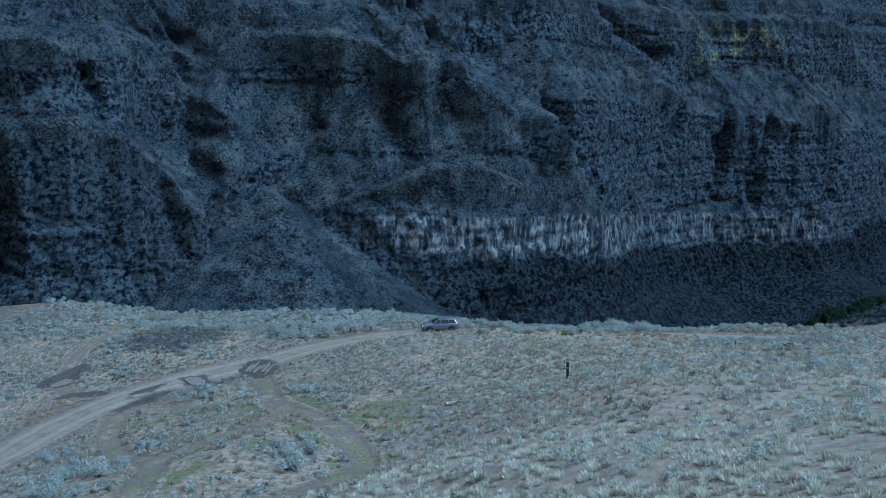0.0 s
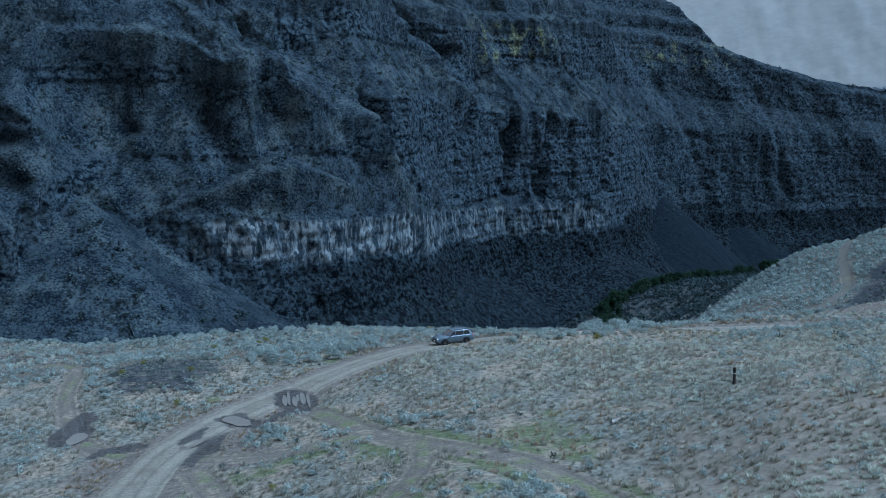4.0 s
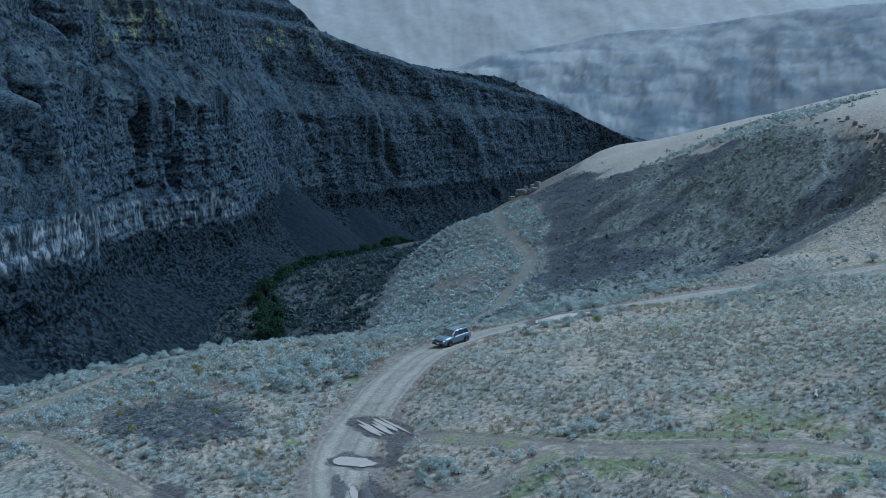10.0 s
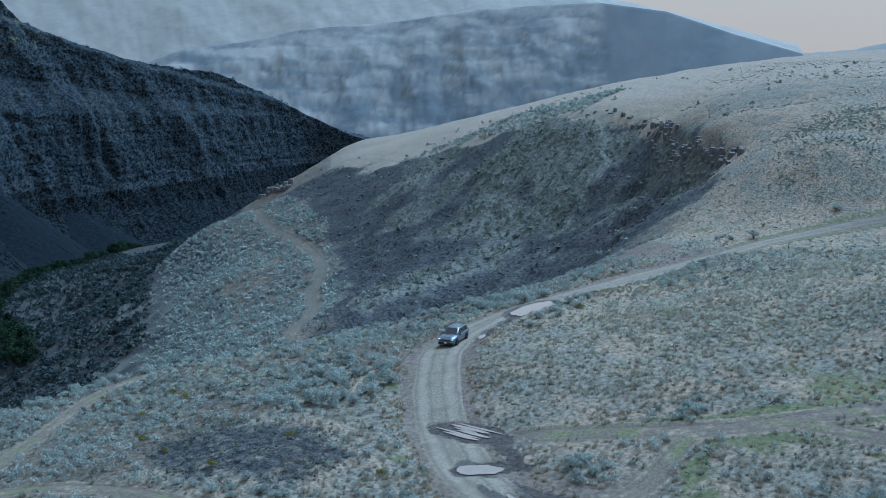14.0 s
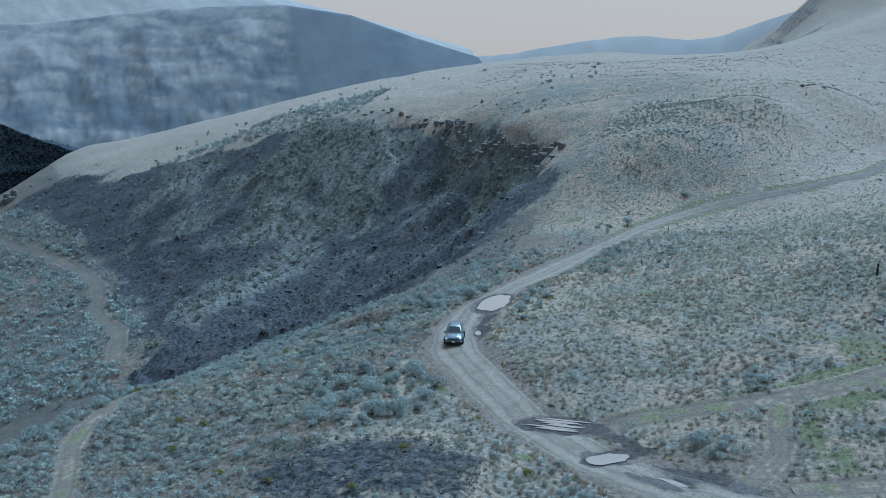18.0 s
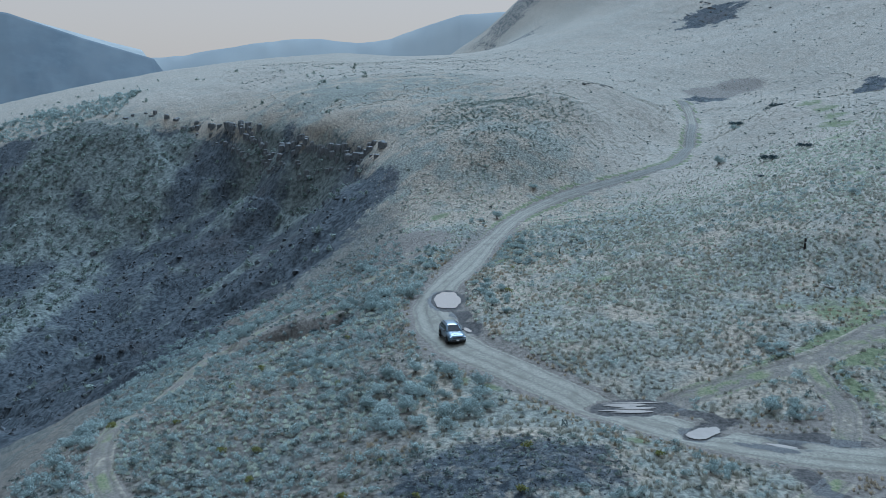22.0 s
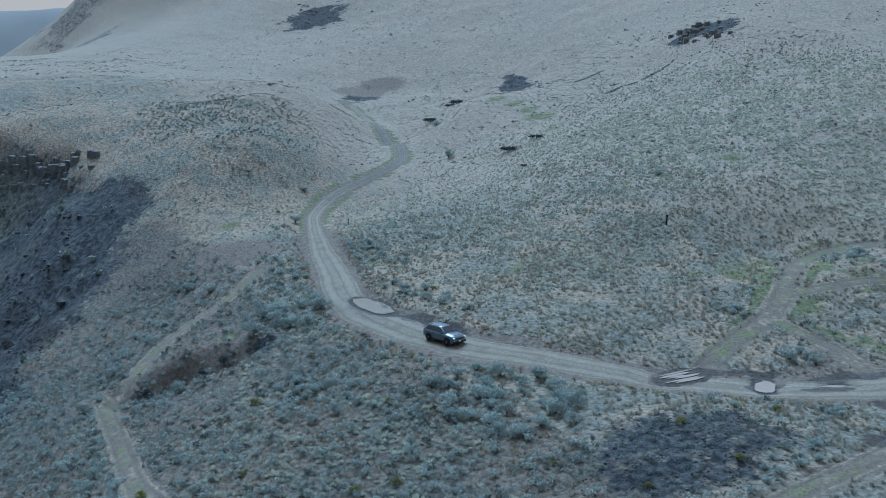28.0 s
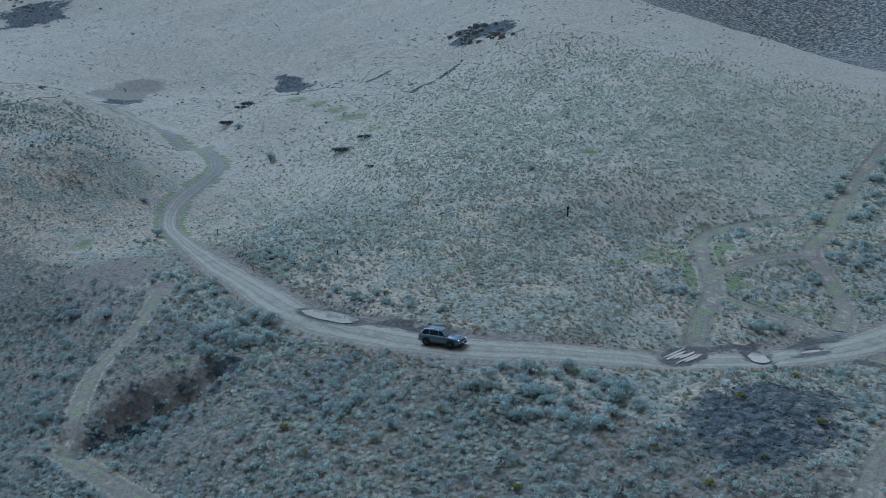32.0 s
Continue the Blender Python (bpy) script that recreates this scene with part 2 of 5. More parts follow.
def cliff_material():
    m = Mat("basalt_cliff", 0.9)
    grain, streak = m.noise(0.7, 7, 0.68), m.noise(0.2, 6, 0.65, stretch=(1, 1, 0.22))
    blocks = m.t.nodes.new("ShaderNodeTexVoronoi")  # joint-bound blocks, taller than wide
    blocks.inputs["Scale"].default_value, blocks.inputs["Randomness"].default_value = 0.62, 0.95
    m.t.links.new(m.coord((0.8, 0.8, 1.5)), blocks.inputs["Vector"])
    joint = m.ramp(m.voronoi(0.62, (0.8, 0.8, 1.5), "DISTANCE_TO_EDGE"), 0.12, 0.0)
    strata = m.noise(0.3, 5, 0.6, stretch=(0.1, 0.1, 2.4))
    m.b.inputs["Specular IOR Level"].default_value = 0.05
    tone = m.math("ADD", m.math("MULTIPLY", grain, 0.86), m.math("MULTIPLY", blocks.outputs["Color"], 0.14))
    # the blue of the air is put into these rock and talus colours
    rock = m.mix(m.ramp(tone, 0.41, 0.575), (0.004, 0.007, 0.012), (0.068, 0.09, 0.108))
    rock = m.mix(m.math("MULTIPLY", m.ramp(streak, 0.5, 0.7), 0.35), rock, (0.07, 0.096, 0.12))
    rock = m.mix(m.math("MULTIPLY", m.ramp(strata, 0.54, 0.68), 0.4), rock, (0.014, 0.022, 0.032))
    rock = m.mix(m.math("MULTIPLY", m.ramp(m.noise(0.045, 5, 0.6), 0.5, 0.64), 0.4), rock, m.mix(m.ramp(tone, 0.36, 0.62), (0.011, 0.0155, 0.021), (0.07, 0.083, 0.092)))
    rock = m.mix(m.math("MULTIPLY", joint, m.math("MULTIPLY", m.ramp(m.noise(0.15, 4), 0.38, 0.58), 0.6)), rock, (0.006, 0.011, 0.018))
    pale = m.mix(m.ramp(m.noise(0.5, 7, 0.7, stretch=(1, 1, 0.3)), 0.44, 0.6), (0.026, 0.036, 0.046), (0.24, 0.27, 0.28))
    rubble = m.math("ADD", m.math("MULTIPLY", m.noise(1.3, 7, 0.72), 0.7), m.math("MULTIPLY", m.noise(0.16, 5, 0.6), 0.3))
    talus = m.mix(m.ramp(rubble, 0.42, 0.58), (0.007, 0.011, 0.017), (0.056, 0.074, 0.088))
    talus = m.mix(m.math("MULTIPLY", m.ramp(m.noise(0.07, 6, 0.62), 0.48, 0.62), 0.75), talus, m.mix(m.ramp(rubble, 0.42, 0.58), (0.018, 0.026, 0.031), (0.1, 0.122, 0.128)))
    c = m.mix(m.ramp(m.math("ADD", m.attr("flat"), m.math("MULTIPLY", m.math("SUBTRACT", m.noise(0.3, 6, 0.7), 0.5), 0.9)), 0.35, 0.7), rock, m.mix(m.math("MULTIPLY", m.attr("beds"), 0.7), talus, rock))
    c = m.mix(m.math("MULTIPLY", m.attr("pale"), m.ramp(m.noise(0.11, 6, 0.65), 0.36, 0.56)), c, pale)
    # below the pale band the shade of the gorge is put into the colour
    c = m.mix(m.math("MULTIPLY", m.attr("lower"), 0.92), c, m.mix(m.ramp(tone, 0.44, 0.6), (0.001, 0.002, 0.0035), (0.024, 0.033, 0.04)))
    c = m.mix(m.attr("black"), c, m.mix(m.ramp(grain, 0.3, 0.7), (0.006, 0.0095, 0.014), (0.017, 0.024, 0.032)))
    c = m.mix(m.math("MULTIPLY", m.attr("lichen"), m.ramp(m.noise(0.13, 6, 0.7), 0.5, 0.66)), c, m.mix(m.ramp(grain, 0.4, 0.62), (0.05, 0.058, 0.035), (0.22, 0.235, 0.12)))
    m.colour(c)
    m.bump(m.math("ADD", m.math("MULTIPLY", grain, 0.6), m.math("SUBTRACT", m.math("MULTIPLY", blocks.outputs["Color"], 0.5), m.math("MULTIPLY", joint, 0.3))), 0.3, 0.8)
    return m.m


def far_material():
    m = Mat("distant_hills", 0.95)
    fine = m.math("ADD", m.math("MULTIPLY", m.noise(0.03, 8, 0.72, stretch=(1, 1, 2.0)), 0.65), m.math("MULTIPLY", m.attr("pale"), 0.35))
    # distance haze is put into these colours: blue-grey rock, softened grass
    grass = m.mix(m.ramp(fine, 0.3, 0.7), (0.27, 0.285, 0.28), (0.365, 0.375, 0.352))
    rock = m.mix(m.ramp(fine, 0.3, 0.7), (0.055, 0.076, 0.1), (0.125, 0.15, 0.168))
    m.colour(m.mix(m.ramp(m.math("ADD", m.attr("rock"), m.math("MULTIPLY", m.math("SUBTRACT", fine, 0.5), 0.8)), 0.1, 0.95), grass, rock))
    return m.m



def road_material(name, middle):
    m = Mat(name, 0.9)
    fine, mid = m.noise(4.0, 6, 0.7), m.noise(0.5, 5)
    straw = m.mix(m.ramp(m.noise(2.2, 6, 0.65), 0.34, 0.67), (0.145, 0.13, 0.102), (0.34, 0.305, 0.235))
    across = m.math("ABSOLUTE", m.attr("across"))
    wob = m.math("MULTIPLY", m.math("SUBTRACT", m.noise(1.3, 5, 0.7), 0.5), 0.9)
    lane = m.math("ABSOLUTE", m.math("SUBTRACT", m.math("ADD", across, m.math("MULTIPLY", m.math("SUBTRACT", m.noise(0.35, 3), 0.5), 0.25)), 0.5))
    if middle:
        soil = m.mix(m.ramp(fine, 0.3, 0.7), (0.11, 0.1, 0.084), (0.22, 0.2, 0.166))
        green = m.mix(m.ramp(fine, 0.3, 0.7), (0.09, 0.115, 0.05), (0.24, 0.245, 0.14))
        c = m.mix(m.ramp(m.noise(0.2, 3), 0.42, 0.56), straw, green)
        c = m.mix(m.ramp(m.math("ADD", mid, m.math("MULTIPLY", wob, 0.3)), 0.42, 0.58), c, soil)
        worn = m.ramp(m.math("ADD", lane, m.math("MULTIPLY", wob, 0.2)), 0.26, 0.12)
        c = m.mix(m.math("MULTIPLY", worn, 0.65), c, soil)
        c = m.mix(m.math("MULTIPLY", m.ramp(lane, 0.09, 0.03), 0.5), c, (0.12, 0.108, 0.09))
        c = m.mix(m.ramp(m.math("ADD", across, m.math("MULTIPLY", wob, 1.3)), 0.62, 0.9), c, straw)
    else:
        c = m.mix(m.ramp(fine, 0.3, 0.7), (0.175, 0.165, 0.132), (0.305, 0.288, 0.232))
        c = m.mix(m.ramp(mid, 0.48, 0.68), c, (0.19, 0.176, 0.14))
        c = m.mix(m.math("MULTIPLY", m.ramp(lane, 0.2, 0.06), 0.3), c, m.mix(m.ramp(fine, 0.3, 0.7), (0.29, 0.275, 0.225), (0.40, 0.38, 0.31)))
        c = m.mix(m.math("MULTIPLY", m.ramp(m.math("ABSOLUTE", m.math("SUBTRACT", lane, 0.26)), 0.08, 0.02), 0.35), c, (0.12, 0.112, 0.096))
        c = m.mix(m.ramp(m.math("ADD", across, wob), 0.8, 1.05), c, straw)
    wet = m.ramp(m.math("ADD", m.attr("wet"), wob), 0.4, 0.7)
    c = m.mix(wet, c, m.mix(m.ramp(fine, 0.3, 0.7), (0.05, 0.05, 0.048), (0.115, 0.111, 0.103)))
    damp = m.math("MULTIPLY", m.attr("damp"), m.ramp(m.math("ADD", lane, wob), -0.3, 0.05))
    c = m.mix(m.math("MULTIPLY", damp, 0.5), c, m.mix(m.ramp(fine, 0.3, 0.7), (0.075, 0.078, 0.076), (0.15, 0.152, 0.146)))
    m.colour(c)
    m.put(m.b.inputs["Roughness"], m.math("SUBTRACT", 0.92, m.math("MULTIPLY", wet, 0.35)))
    m.bump(m.math("ADD", fine, m.math("MULTIPLY", m.noise(16.0, 4, 0.7), 0.5)), 0.7, 0.08)
    return m.m


def water_material():
    m = Mat("puddle_water", 0.03)
    m.colour(m.mix(m.noise(1.2), (0.24, 0.22, 0.185), (0.33, 0.305, 0.26)))
    m.b.inputs["Specular IOR Level"].default_value = 0.9
    m.b.inputs["Coat Weight"].default_value = 1.0
    m.b.inputs["Coat Roughness"].default_value = 0.02
    m.bump(m.noise(3.0, 2), 0.02, 0.02)
    return m.m


def leaf_material(name, dark, light, rough=0.85, vary=0.35):
    m = Mat(name, rough)
    c = m.mix(m.attr("tint"), dark, light)
    c = m.mix(m.math("MULTIPLY", m.island(), vary), c, tuple(0.6 * v for v in dark))
    m.colour(c)
    thin, both = m.t.nodes.new("ShaderNodeBsdfTranslucent"), m.t.nodes.new("ShaderNodeMixShader")
    m.put(thin.inputs["Color"], c)
    both.inputs[0].default_value = 0.3
    m.t.links.new(m.b.outputs[0], both.inputs[1])
    m.t.links.new(thin.outputs[0], both.inputs[2])
    m.t.links.new(both.outputs[0], m.t.nodes["Material Output"].inputs["Surface"])
    return m.m


def rock_material(name, dark, light):
    m = Mat(name, 0.9)
    g = m.noise(2.5, 7, 0.7)
    c = m.mix(m.ramp(g, 0.3, 0.7), dark, light)
    m.colour(m.mix(m.math("MULTIPLY", m.island(), 0.35), c, tuple(0.6 * v for v in dark)))
    m.bump(g, 0.8, 0.15)
    return m.m


ROADWAY, TRACKWAY, WATER = road_material("dirt_road", False), road_material("two_rut_track", True), water_material()
BUNCHGRASS = leaf_material("bunchgrass_blades", (0.32, 0.315, 0.26), (0.50, 0.485, 0.40), vary=0.12)
HILL_GRASS = leaf_material("hill_grass", (0.29, 0.28, 0.225), (0.44, 0.42, 0.345), vary=0.12)
SAGE = leaf_material("sage_leaves", (0.29, 0.345, 0.325), (0.52, 0.59, 0.55), vary=0.3)
GREEN_LEAF = leaf_material("green_leaves", (0.014, 0.032, 0.017), (0.034, 0.064, 0.032))
YELLOW = leaf_material("yellow_blossom", (0.16, 0.17, 0.05), (0.42, 0.40, 0.10))
SAGE_MID = leaf_material("grey_scrub", (0.18, 0.215, 0.185), (0.37, 0.415, 0.36))
DARK_SAGE = leaf_material("dark_sage_leaves", (0.075, 0.095, 0.085), (0.20, 0.235, 0.215))
CLUMP = leaf_material("pale_clumps", (0.52, 0.545, 0.46), (0.72, 0.74, 0.63), vary=0.1)
STRAW = leaf_material("straw_blades", (0.34, 0.29, 0.205), (0.52, 0.45, 0.33), vary=0.12)
TWIG = plain("grey_twigs", (0.11, 0.095, 0.08), 0.9)
STONE = rock_material("basalt_stones", (0.036, 0.041, 0.046), (0.18, 0.19, 0.194))
STONE_DARK = rock_material("cliff_boulders", (0.02, 0.028, 0.036), (0.12, 0.148, 0.168))
DULL_SAGE = leaf_material("dull_scrub", (0.04, 0.06, 0.064), (0.11, 0.145, 0.15))
WEATHERED = rock_material("weathered_rock", (0.10, 0.10, 0.098), (0.26, 0.255, 0.24))
RIMROCK = rock_material("brown_rimrock", (0.12, 0.124, 0.124), (0.29, 0.294, 0.286))
GROUND, CLIFF, FAR = ground_material(), cliff_material(), far_material()
# ---- the lie of the land: break lines (x, y, z), joined by one smooth surface ----
LAND_LINES = {
    "bench": [(-0.3, 119.4, 0), (-20, 107, -.8), (-26, 102, -1), (17.6, 118, .3), (-13, 126.6, -1.3), (-28.5, 88.6, -.3), (-38.8, 103.8, -1),
              (-32, 115, -.2), (-22, 130.5, -2.4), (-8, 136, -2.7), (-37.6, 135.6, -3.2), (-46, 143, -4.1), (-22.8, 150, -5), (-6.5, 153, -6),
              (20, 127, -1.8), (-70, 118, -3), (-110, 110, -9), (-110, 60, -6), (-60, 70, -2)],
    "brink": [(-110, 170, -16), (-62, 168, -8), (-24, 157, -6.3), (3, 153, -8), (16, 145, -6.5), (37, 134, -4.5), (52, 128, -3.7), (46, 126, -2.3)],
    "mound": [(9.7, 76.5, 6.9), (7.5, 88.8, 3.9), (-12, 90.7, 1.7), (6.8, 83.7, 4.3), (16, 97.4, 4), (-7.4, 112, .5), (-11, 68, 4.4), (-6, 67, 3.8),
              (-10.3, 63, 4.5), (-23.7, 75.4, 1.4), (-32, 76.6, 0), (24.4, 62.6, 11.3), (5.7, 59, 9.6), (70, 55, 10.2), (91, 55, 9.2), (40, 90, 4.5), (45, 101, 3.2)],
    "south_hill": [(18, 26.4, 19.8), (-13, 38.6, 8.4), (34, -12, 28.8), (85, -17, 33.8), (89, -7, 27.8), (141, -7, 23.6), (122, 30, 19.2), (113.6, 43, 14.4),
                   (192, 10, 20.6), (288, -9, 42), (402, 9, 52), (448, 52, 31), (-15, -40, 22), (-60, 10, 8), (-70, -90, 20), (130, -90, 62), (300, -120, 92),
                   (-17, 26, 10.5), (-16, 7, 14.5), (-22, 55, 4.6)],
    "crest_south": [(80, -70, 46), (62, -78, 41.5), (42, -86, 35.5), (18, -97, 26), (60, -180, 30), (100, -235, 62), (150, -360, 150), (20, -320, 95), (-60, -250, 60)],
    "nose_east": [(495, 68, 30), (495, 52, 40), (494, 37, 51), (492, 26, 62), (490, -10, 92), (480, -70, 130), (600, 60, -15), (620, -30, 40), (560, 120, 12)],
    "knoll": [(100.7, 97.7, 15.8), (94, 98, 14.7), (134.7, 85.8, 19.7), (126.4, 81, 21.6), (111.4, 70.7, 12.2), (153, 63.6, 23.2), (123.5, 48.7, 9.3),
              (147, 51, 17), (56, 116.4, 2.1), (38.4, 116, .8), (103.4, 115.4, 11.2), (222, 60, 26.4)],
    "road": [(21.4, 117.4, .3), (27.8, 115.6, .4), (35.6, 112.6, .7), (43.7, 109.7, 1.1), (52.6, 106, 1.7), (60.8, 102.5, 2.4), (69, 98.1, 3), (76.8, 91, 4.2), (81.7, 84.8, 5.2),
             (87.3, 76.4, 6.3), (92.8, 67.8, 7.7), (102, 59.9, 8.7), (115.8, 52.4, 10), (136, 44.6, 12), (146, 40.6, 13), (156, 37.2, 13.9)],
    "gully_rim": [(136, 127, 12.6), (147, 135, 14.0), (172, 148, 14.8), (187, 156, 14.2), (126, 121, 12.4), (158, 126, 18), (160, 137, 15.5), (205, 168, 12.7), (214, 198, 12.6), (240, 245, 4), (283, 335, -13), (318, 352, -13),
                  (346, 384, -14)],
    "gully_face": [(130, 141, -6.5), (147, 144, 5.5), (136, 137, 3), (165, 153, 6), (187, 179, .6), (156, 154, -4.4), (143.5, 160, -11), (160, 190, -18.8), (188, 228, -11.8), (253, 308, -17),
                   (71, 153, -16.6), (97, 176, -27), (109, 197, -25.5), (97, 189, -25.5)],
    "spur": [(81, 208, -30), (120.4, 231.5, -35), (161, 262, -34), (174.5, 275, -35), (257, 374, -38), (266, 385, -41), (283, 383, -32),
             (150, 292, -41), (100, 252, -43), (228, 380, -44), (60, 215, -36)],
    "canyon": [(-130, 228, -60), (-40, 222, -66), (40, 285, -76), (110, 365, -82), (185, 468, -85), (226, 517, -87), (268, 538, -88), (330, 560, -90), (380, 588, -92), (450, 560, -92),
               (650, 560, -94), (118, 322, -68), (205, 425, -81), (330, 500, -84)],
    "plateau": [(392, 180, 28.8), (344, 102, 30), (385, 125, 34), (459, 292, 2), (420, 380, -30), (600, 310, -62), (560, 430, -75), (720, 150, -45),
                (800, 300, -92), (800, 500, -95)],
}
LAND_XYZ = np.array([p for line in LAND_LINES.values() for p in line], float)


def land_weights(c=7.0):
    p = LAND_XYZ
    r = np.hypot(p[:, None, 0] - p[None, :, 0], p[:, None, 1] - p[None, :, 1])
    n = len(p)
    a = np.zeros((n + 3, n + 3))
    a[:n, :n] = -np.sqrt(r * r + c * c) - 0.0 * np.eye(n)
    a[:n, n] = a[n, :n] = 1
    a[:n, n + 1] = a[n + 1, :n] = p[:, 0]
    a[:n, n + 2] = a[n + 2, :n] = p[:, 1]
    return np.linalg.solve(a, np.r_[p[:, 2], 0, 0, 0])


LAND_C = 7.0
LAND_W = land_weights(LAND_C)


def land(x, y):
    """The smooth height of the ground at x, y (arrays)."""
    x, y = np.asarray(x, float), np.asarray(y, float)
    h = LAND_W[-3] + LAND_W[-2] * x + LAND_W[-1] * y
    for (px, py, _), w in zip(LAND_XYZ, LAND_W):
        h = h - w * np.sqrt((x - px) ** 2 + (y - py) ** 2 + LAND_C ** 2)
    return h

# ---- plan lines: road, tracks, patches ----
ROAD = curve_through([(-41, 52), (-37.5, 74), (-34.6, 89), (-29.8, 99), (-23.5, 106), (-15.8, 112), (-8, 116.6), (-0.8, 119.4), (10.5, 120.2), (21.5, 118.4),
                      (33, 113.8), (43.7, 109.7), (52.6, 106), (60.8, 102.4), (69, 98), (76.8, 91), (82, 84.4), (87.4, 76.2), (93, 67.6), (102, 59.6), (116, 52.2), (126, 48.4), (136, 44.6), (146, 40.6), (156, 37.2), (168, 34), (180, 31.5)], 1.0)
TRACKS = {
    "east": [(-20.5, 105), (-17.9, 96.6), (-16, 88.8), (-13, 82), (-8.5, 74.5), (-5.6, 66.5), (-7.2, 60.5), (-14, 52)],
    "fork": [(-31, 92.5), (-25, 89.4), (-20.5, 89), (-16.2, 88), (-13, 83)],
    "south": [(-30.3, 89), (-28.3, 80.5), (-24.5, 73), (-20.3, 66.5), (-19.3, 55), (-17.2, 41), (-16.2, 26), (-15.6, 8)],
    "link": [(-13.4, 82.5), (-14.6, 77.5), (-17, 72.5), (-21, 67)],
    "bench": [(-48, 136), (-40, 140.5), (-31, 145.2), (-24, 149.2), (-16, 151.6), (-6, 152.2), (4, 150.5), (13, 148.8), (22.5, 147.2)],
    "brink": [(22.5, 147.2), (28, 142.5), (34.3, 135.5), (38, 127), (43, 119.5)],
    "west": [(-36, 95.5), (-39.2, 99.5), (-41.2, 106), (-42.2, 114), (-42.2, 124), (-43.5, 131), (-48, 136)],
    "spur": [(72, 203), (80.4, 207.6), (105, 222), (129, 241.9), (149.3, 253.9), (173.8, 275.8), (191, 299.4), (214.5, 331.8), (250, 370), (274, 396)],
}
TRACKS = {k: curve_through(v, 0.8) for k, v in TRACKS.items()}
TRACK_POINTS = np.vstack([v[::2] for v in TRACKS.values()])
GULLY_SCREE = [(33, 158), (46, 149), (62, 140), (72, 132), (100, 123), (126, 124), (160, 144), (205, 172), (220, 215), (256, 305), (277, 345), (262, 366), (205, 296), (181, 277), (158, 257),
               (122, 227), (90, 208), (66, 199), (44, 192), (30, 178)]
GRAVEL = [(-36, 130.5), (-28, 126), (-26.5, 118), (-29.5, 111), (-38, 111), (-40, 120)]
DARK_KNOLL = [(84, 106), (92, 110), (118, 110), (131, 103), (146, 80), (118, 78), (106, 80), (96, 90), (86, 97)]
# the three narrow ones are thin dark streaks down the hillside
SCREE_PATCHES = [(94, -26, 12, 8, 0), (88.5, 8, 8, 1.0, -82), (90.5, -5, 7, 1.0, -80), (110, -1, 7, 0.8, -85), (147, -7, 13, 5, -25), (295, -20, 15, 14, 0), (184, 22, 10, 5, -55)]
GREENS = [(-5, 80, 4.5), (-7.5, 76.5, 4), (-12, 83, 2.4), (-9.5, 70, 2.6), (-13, 68, 2.2), (-17.5, 83, 2.2), (-25, 85, 1.8), (-16.5, 63.5, 2), (21, 50.5, 3.2), (26, 67.5, 1.6), (-28, 108, 1.3), (33, 108.5, 1.8), (68.5, 113.3, 3), (37, 55.5, 2.2), (35, 70, 1.5), (77, 38.5, 4), (91, 32, 4), (111.7, 26.8, 4), (-3.5, 76.5, 2.8), (-11, 72.5, 2.6), (-14.5, 85, 2.2), (-22, 86.5, 2), (-4, 74, 2.5), (105, 26.5, 4), (97, 28.5, 4), (89, 31, 4),
          (80, 35, 3), (-15, 117.5, 1.6), (-20.5, 112.8, 1.4), (-12.5, 119.8, 1.3), (25, 132, 2), (12, 100, 2), (53, 118, 3), (-2, 84, 2)]
BARE = [(-36.5, 92, 4.2), (-35, 86, 4), (-33, 95, 3.5), (-27, 97, 2.6), (26.5, 139, 1.7), (24.5, 135.5, 1.7), (22, 131.8, 1.6), (27.5, 142.5, 1.8), (27, 147, 2.6), (21.5, 134, 3.2), (25, 139, 2.6), (22, 146, 2.2), (43, 121, 3.5), (52, 117, 5), (48, 124, 4), (56, 121, 5), (-47, 139, 3.2), (192, 18, 9), (196, 8, 8), (-28, 92, 4), (-31, 88, 3)]
PUDDLES = {  # centre, half sizes, turn
    "mud_pool": (-20.2, 106.3, 2.9, 1.5, 90), "road_puddle": (-26.2, 101.9, 1.75, 0.9, -58), "large_pool": (16.2, 117.9, 4.1, 1.5, -5),
    "small_puddle": (2.2, 117.3, 0.9, 0.35, 10), "west_pool": (-40.2, 101.6, 1.5, 0.8, 70), "far_pool": (-47.6, 138.9, 2.3, 1.7, 30), "rut_puddle": (-29.8, 97.0, 1.2, 0.28, 60),
}
WET = [(-20.3, 106.2, 3.6, 2.1, 90), (-26.3, 101.9, 2.4, 1.5, -58), (-22.6, 101.4, 3.6, 0.8, 50), (-29.5, 94.5, 4.5, 1.1, 62), (16, 118, 5.6, 2.1, -5), (5, 117.3, 5.5, 0.9, 8),
       (-40.6, 103.6, 3.8, 1.7, 78), (-30.2, 98, 2.6, 0.6, 60), (-36.5, 97.4, 3.0, 0.9, 20)]


def ellipse(x, y, cx, cy, a, b, turn):
    c, s = math.cos(radians(turn)), math.sin(radians(turn))
    u, v = (x - cx) * c + (y - cy) * s, (y - cy) * c - (x - cx) * s
    return np.hypot(u / a, v / b)


def spots(x, y, circles):
    m = np.zeros(np.shape(x))
    for cx, cy, r in circles:
        m = np.maximum(m, 1.1 * smooth(1.7, 0.0, np.hypot(x - cx, y - cy) / r))
    return m


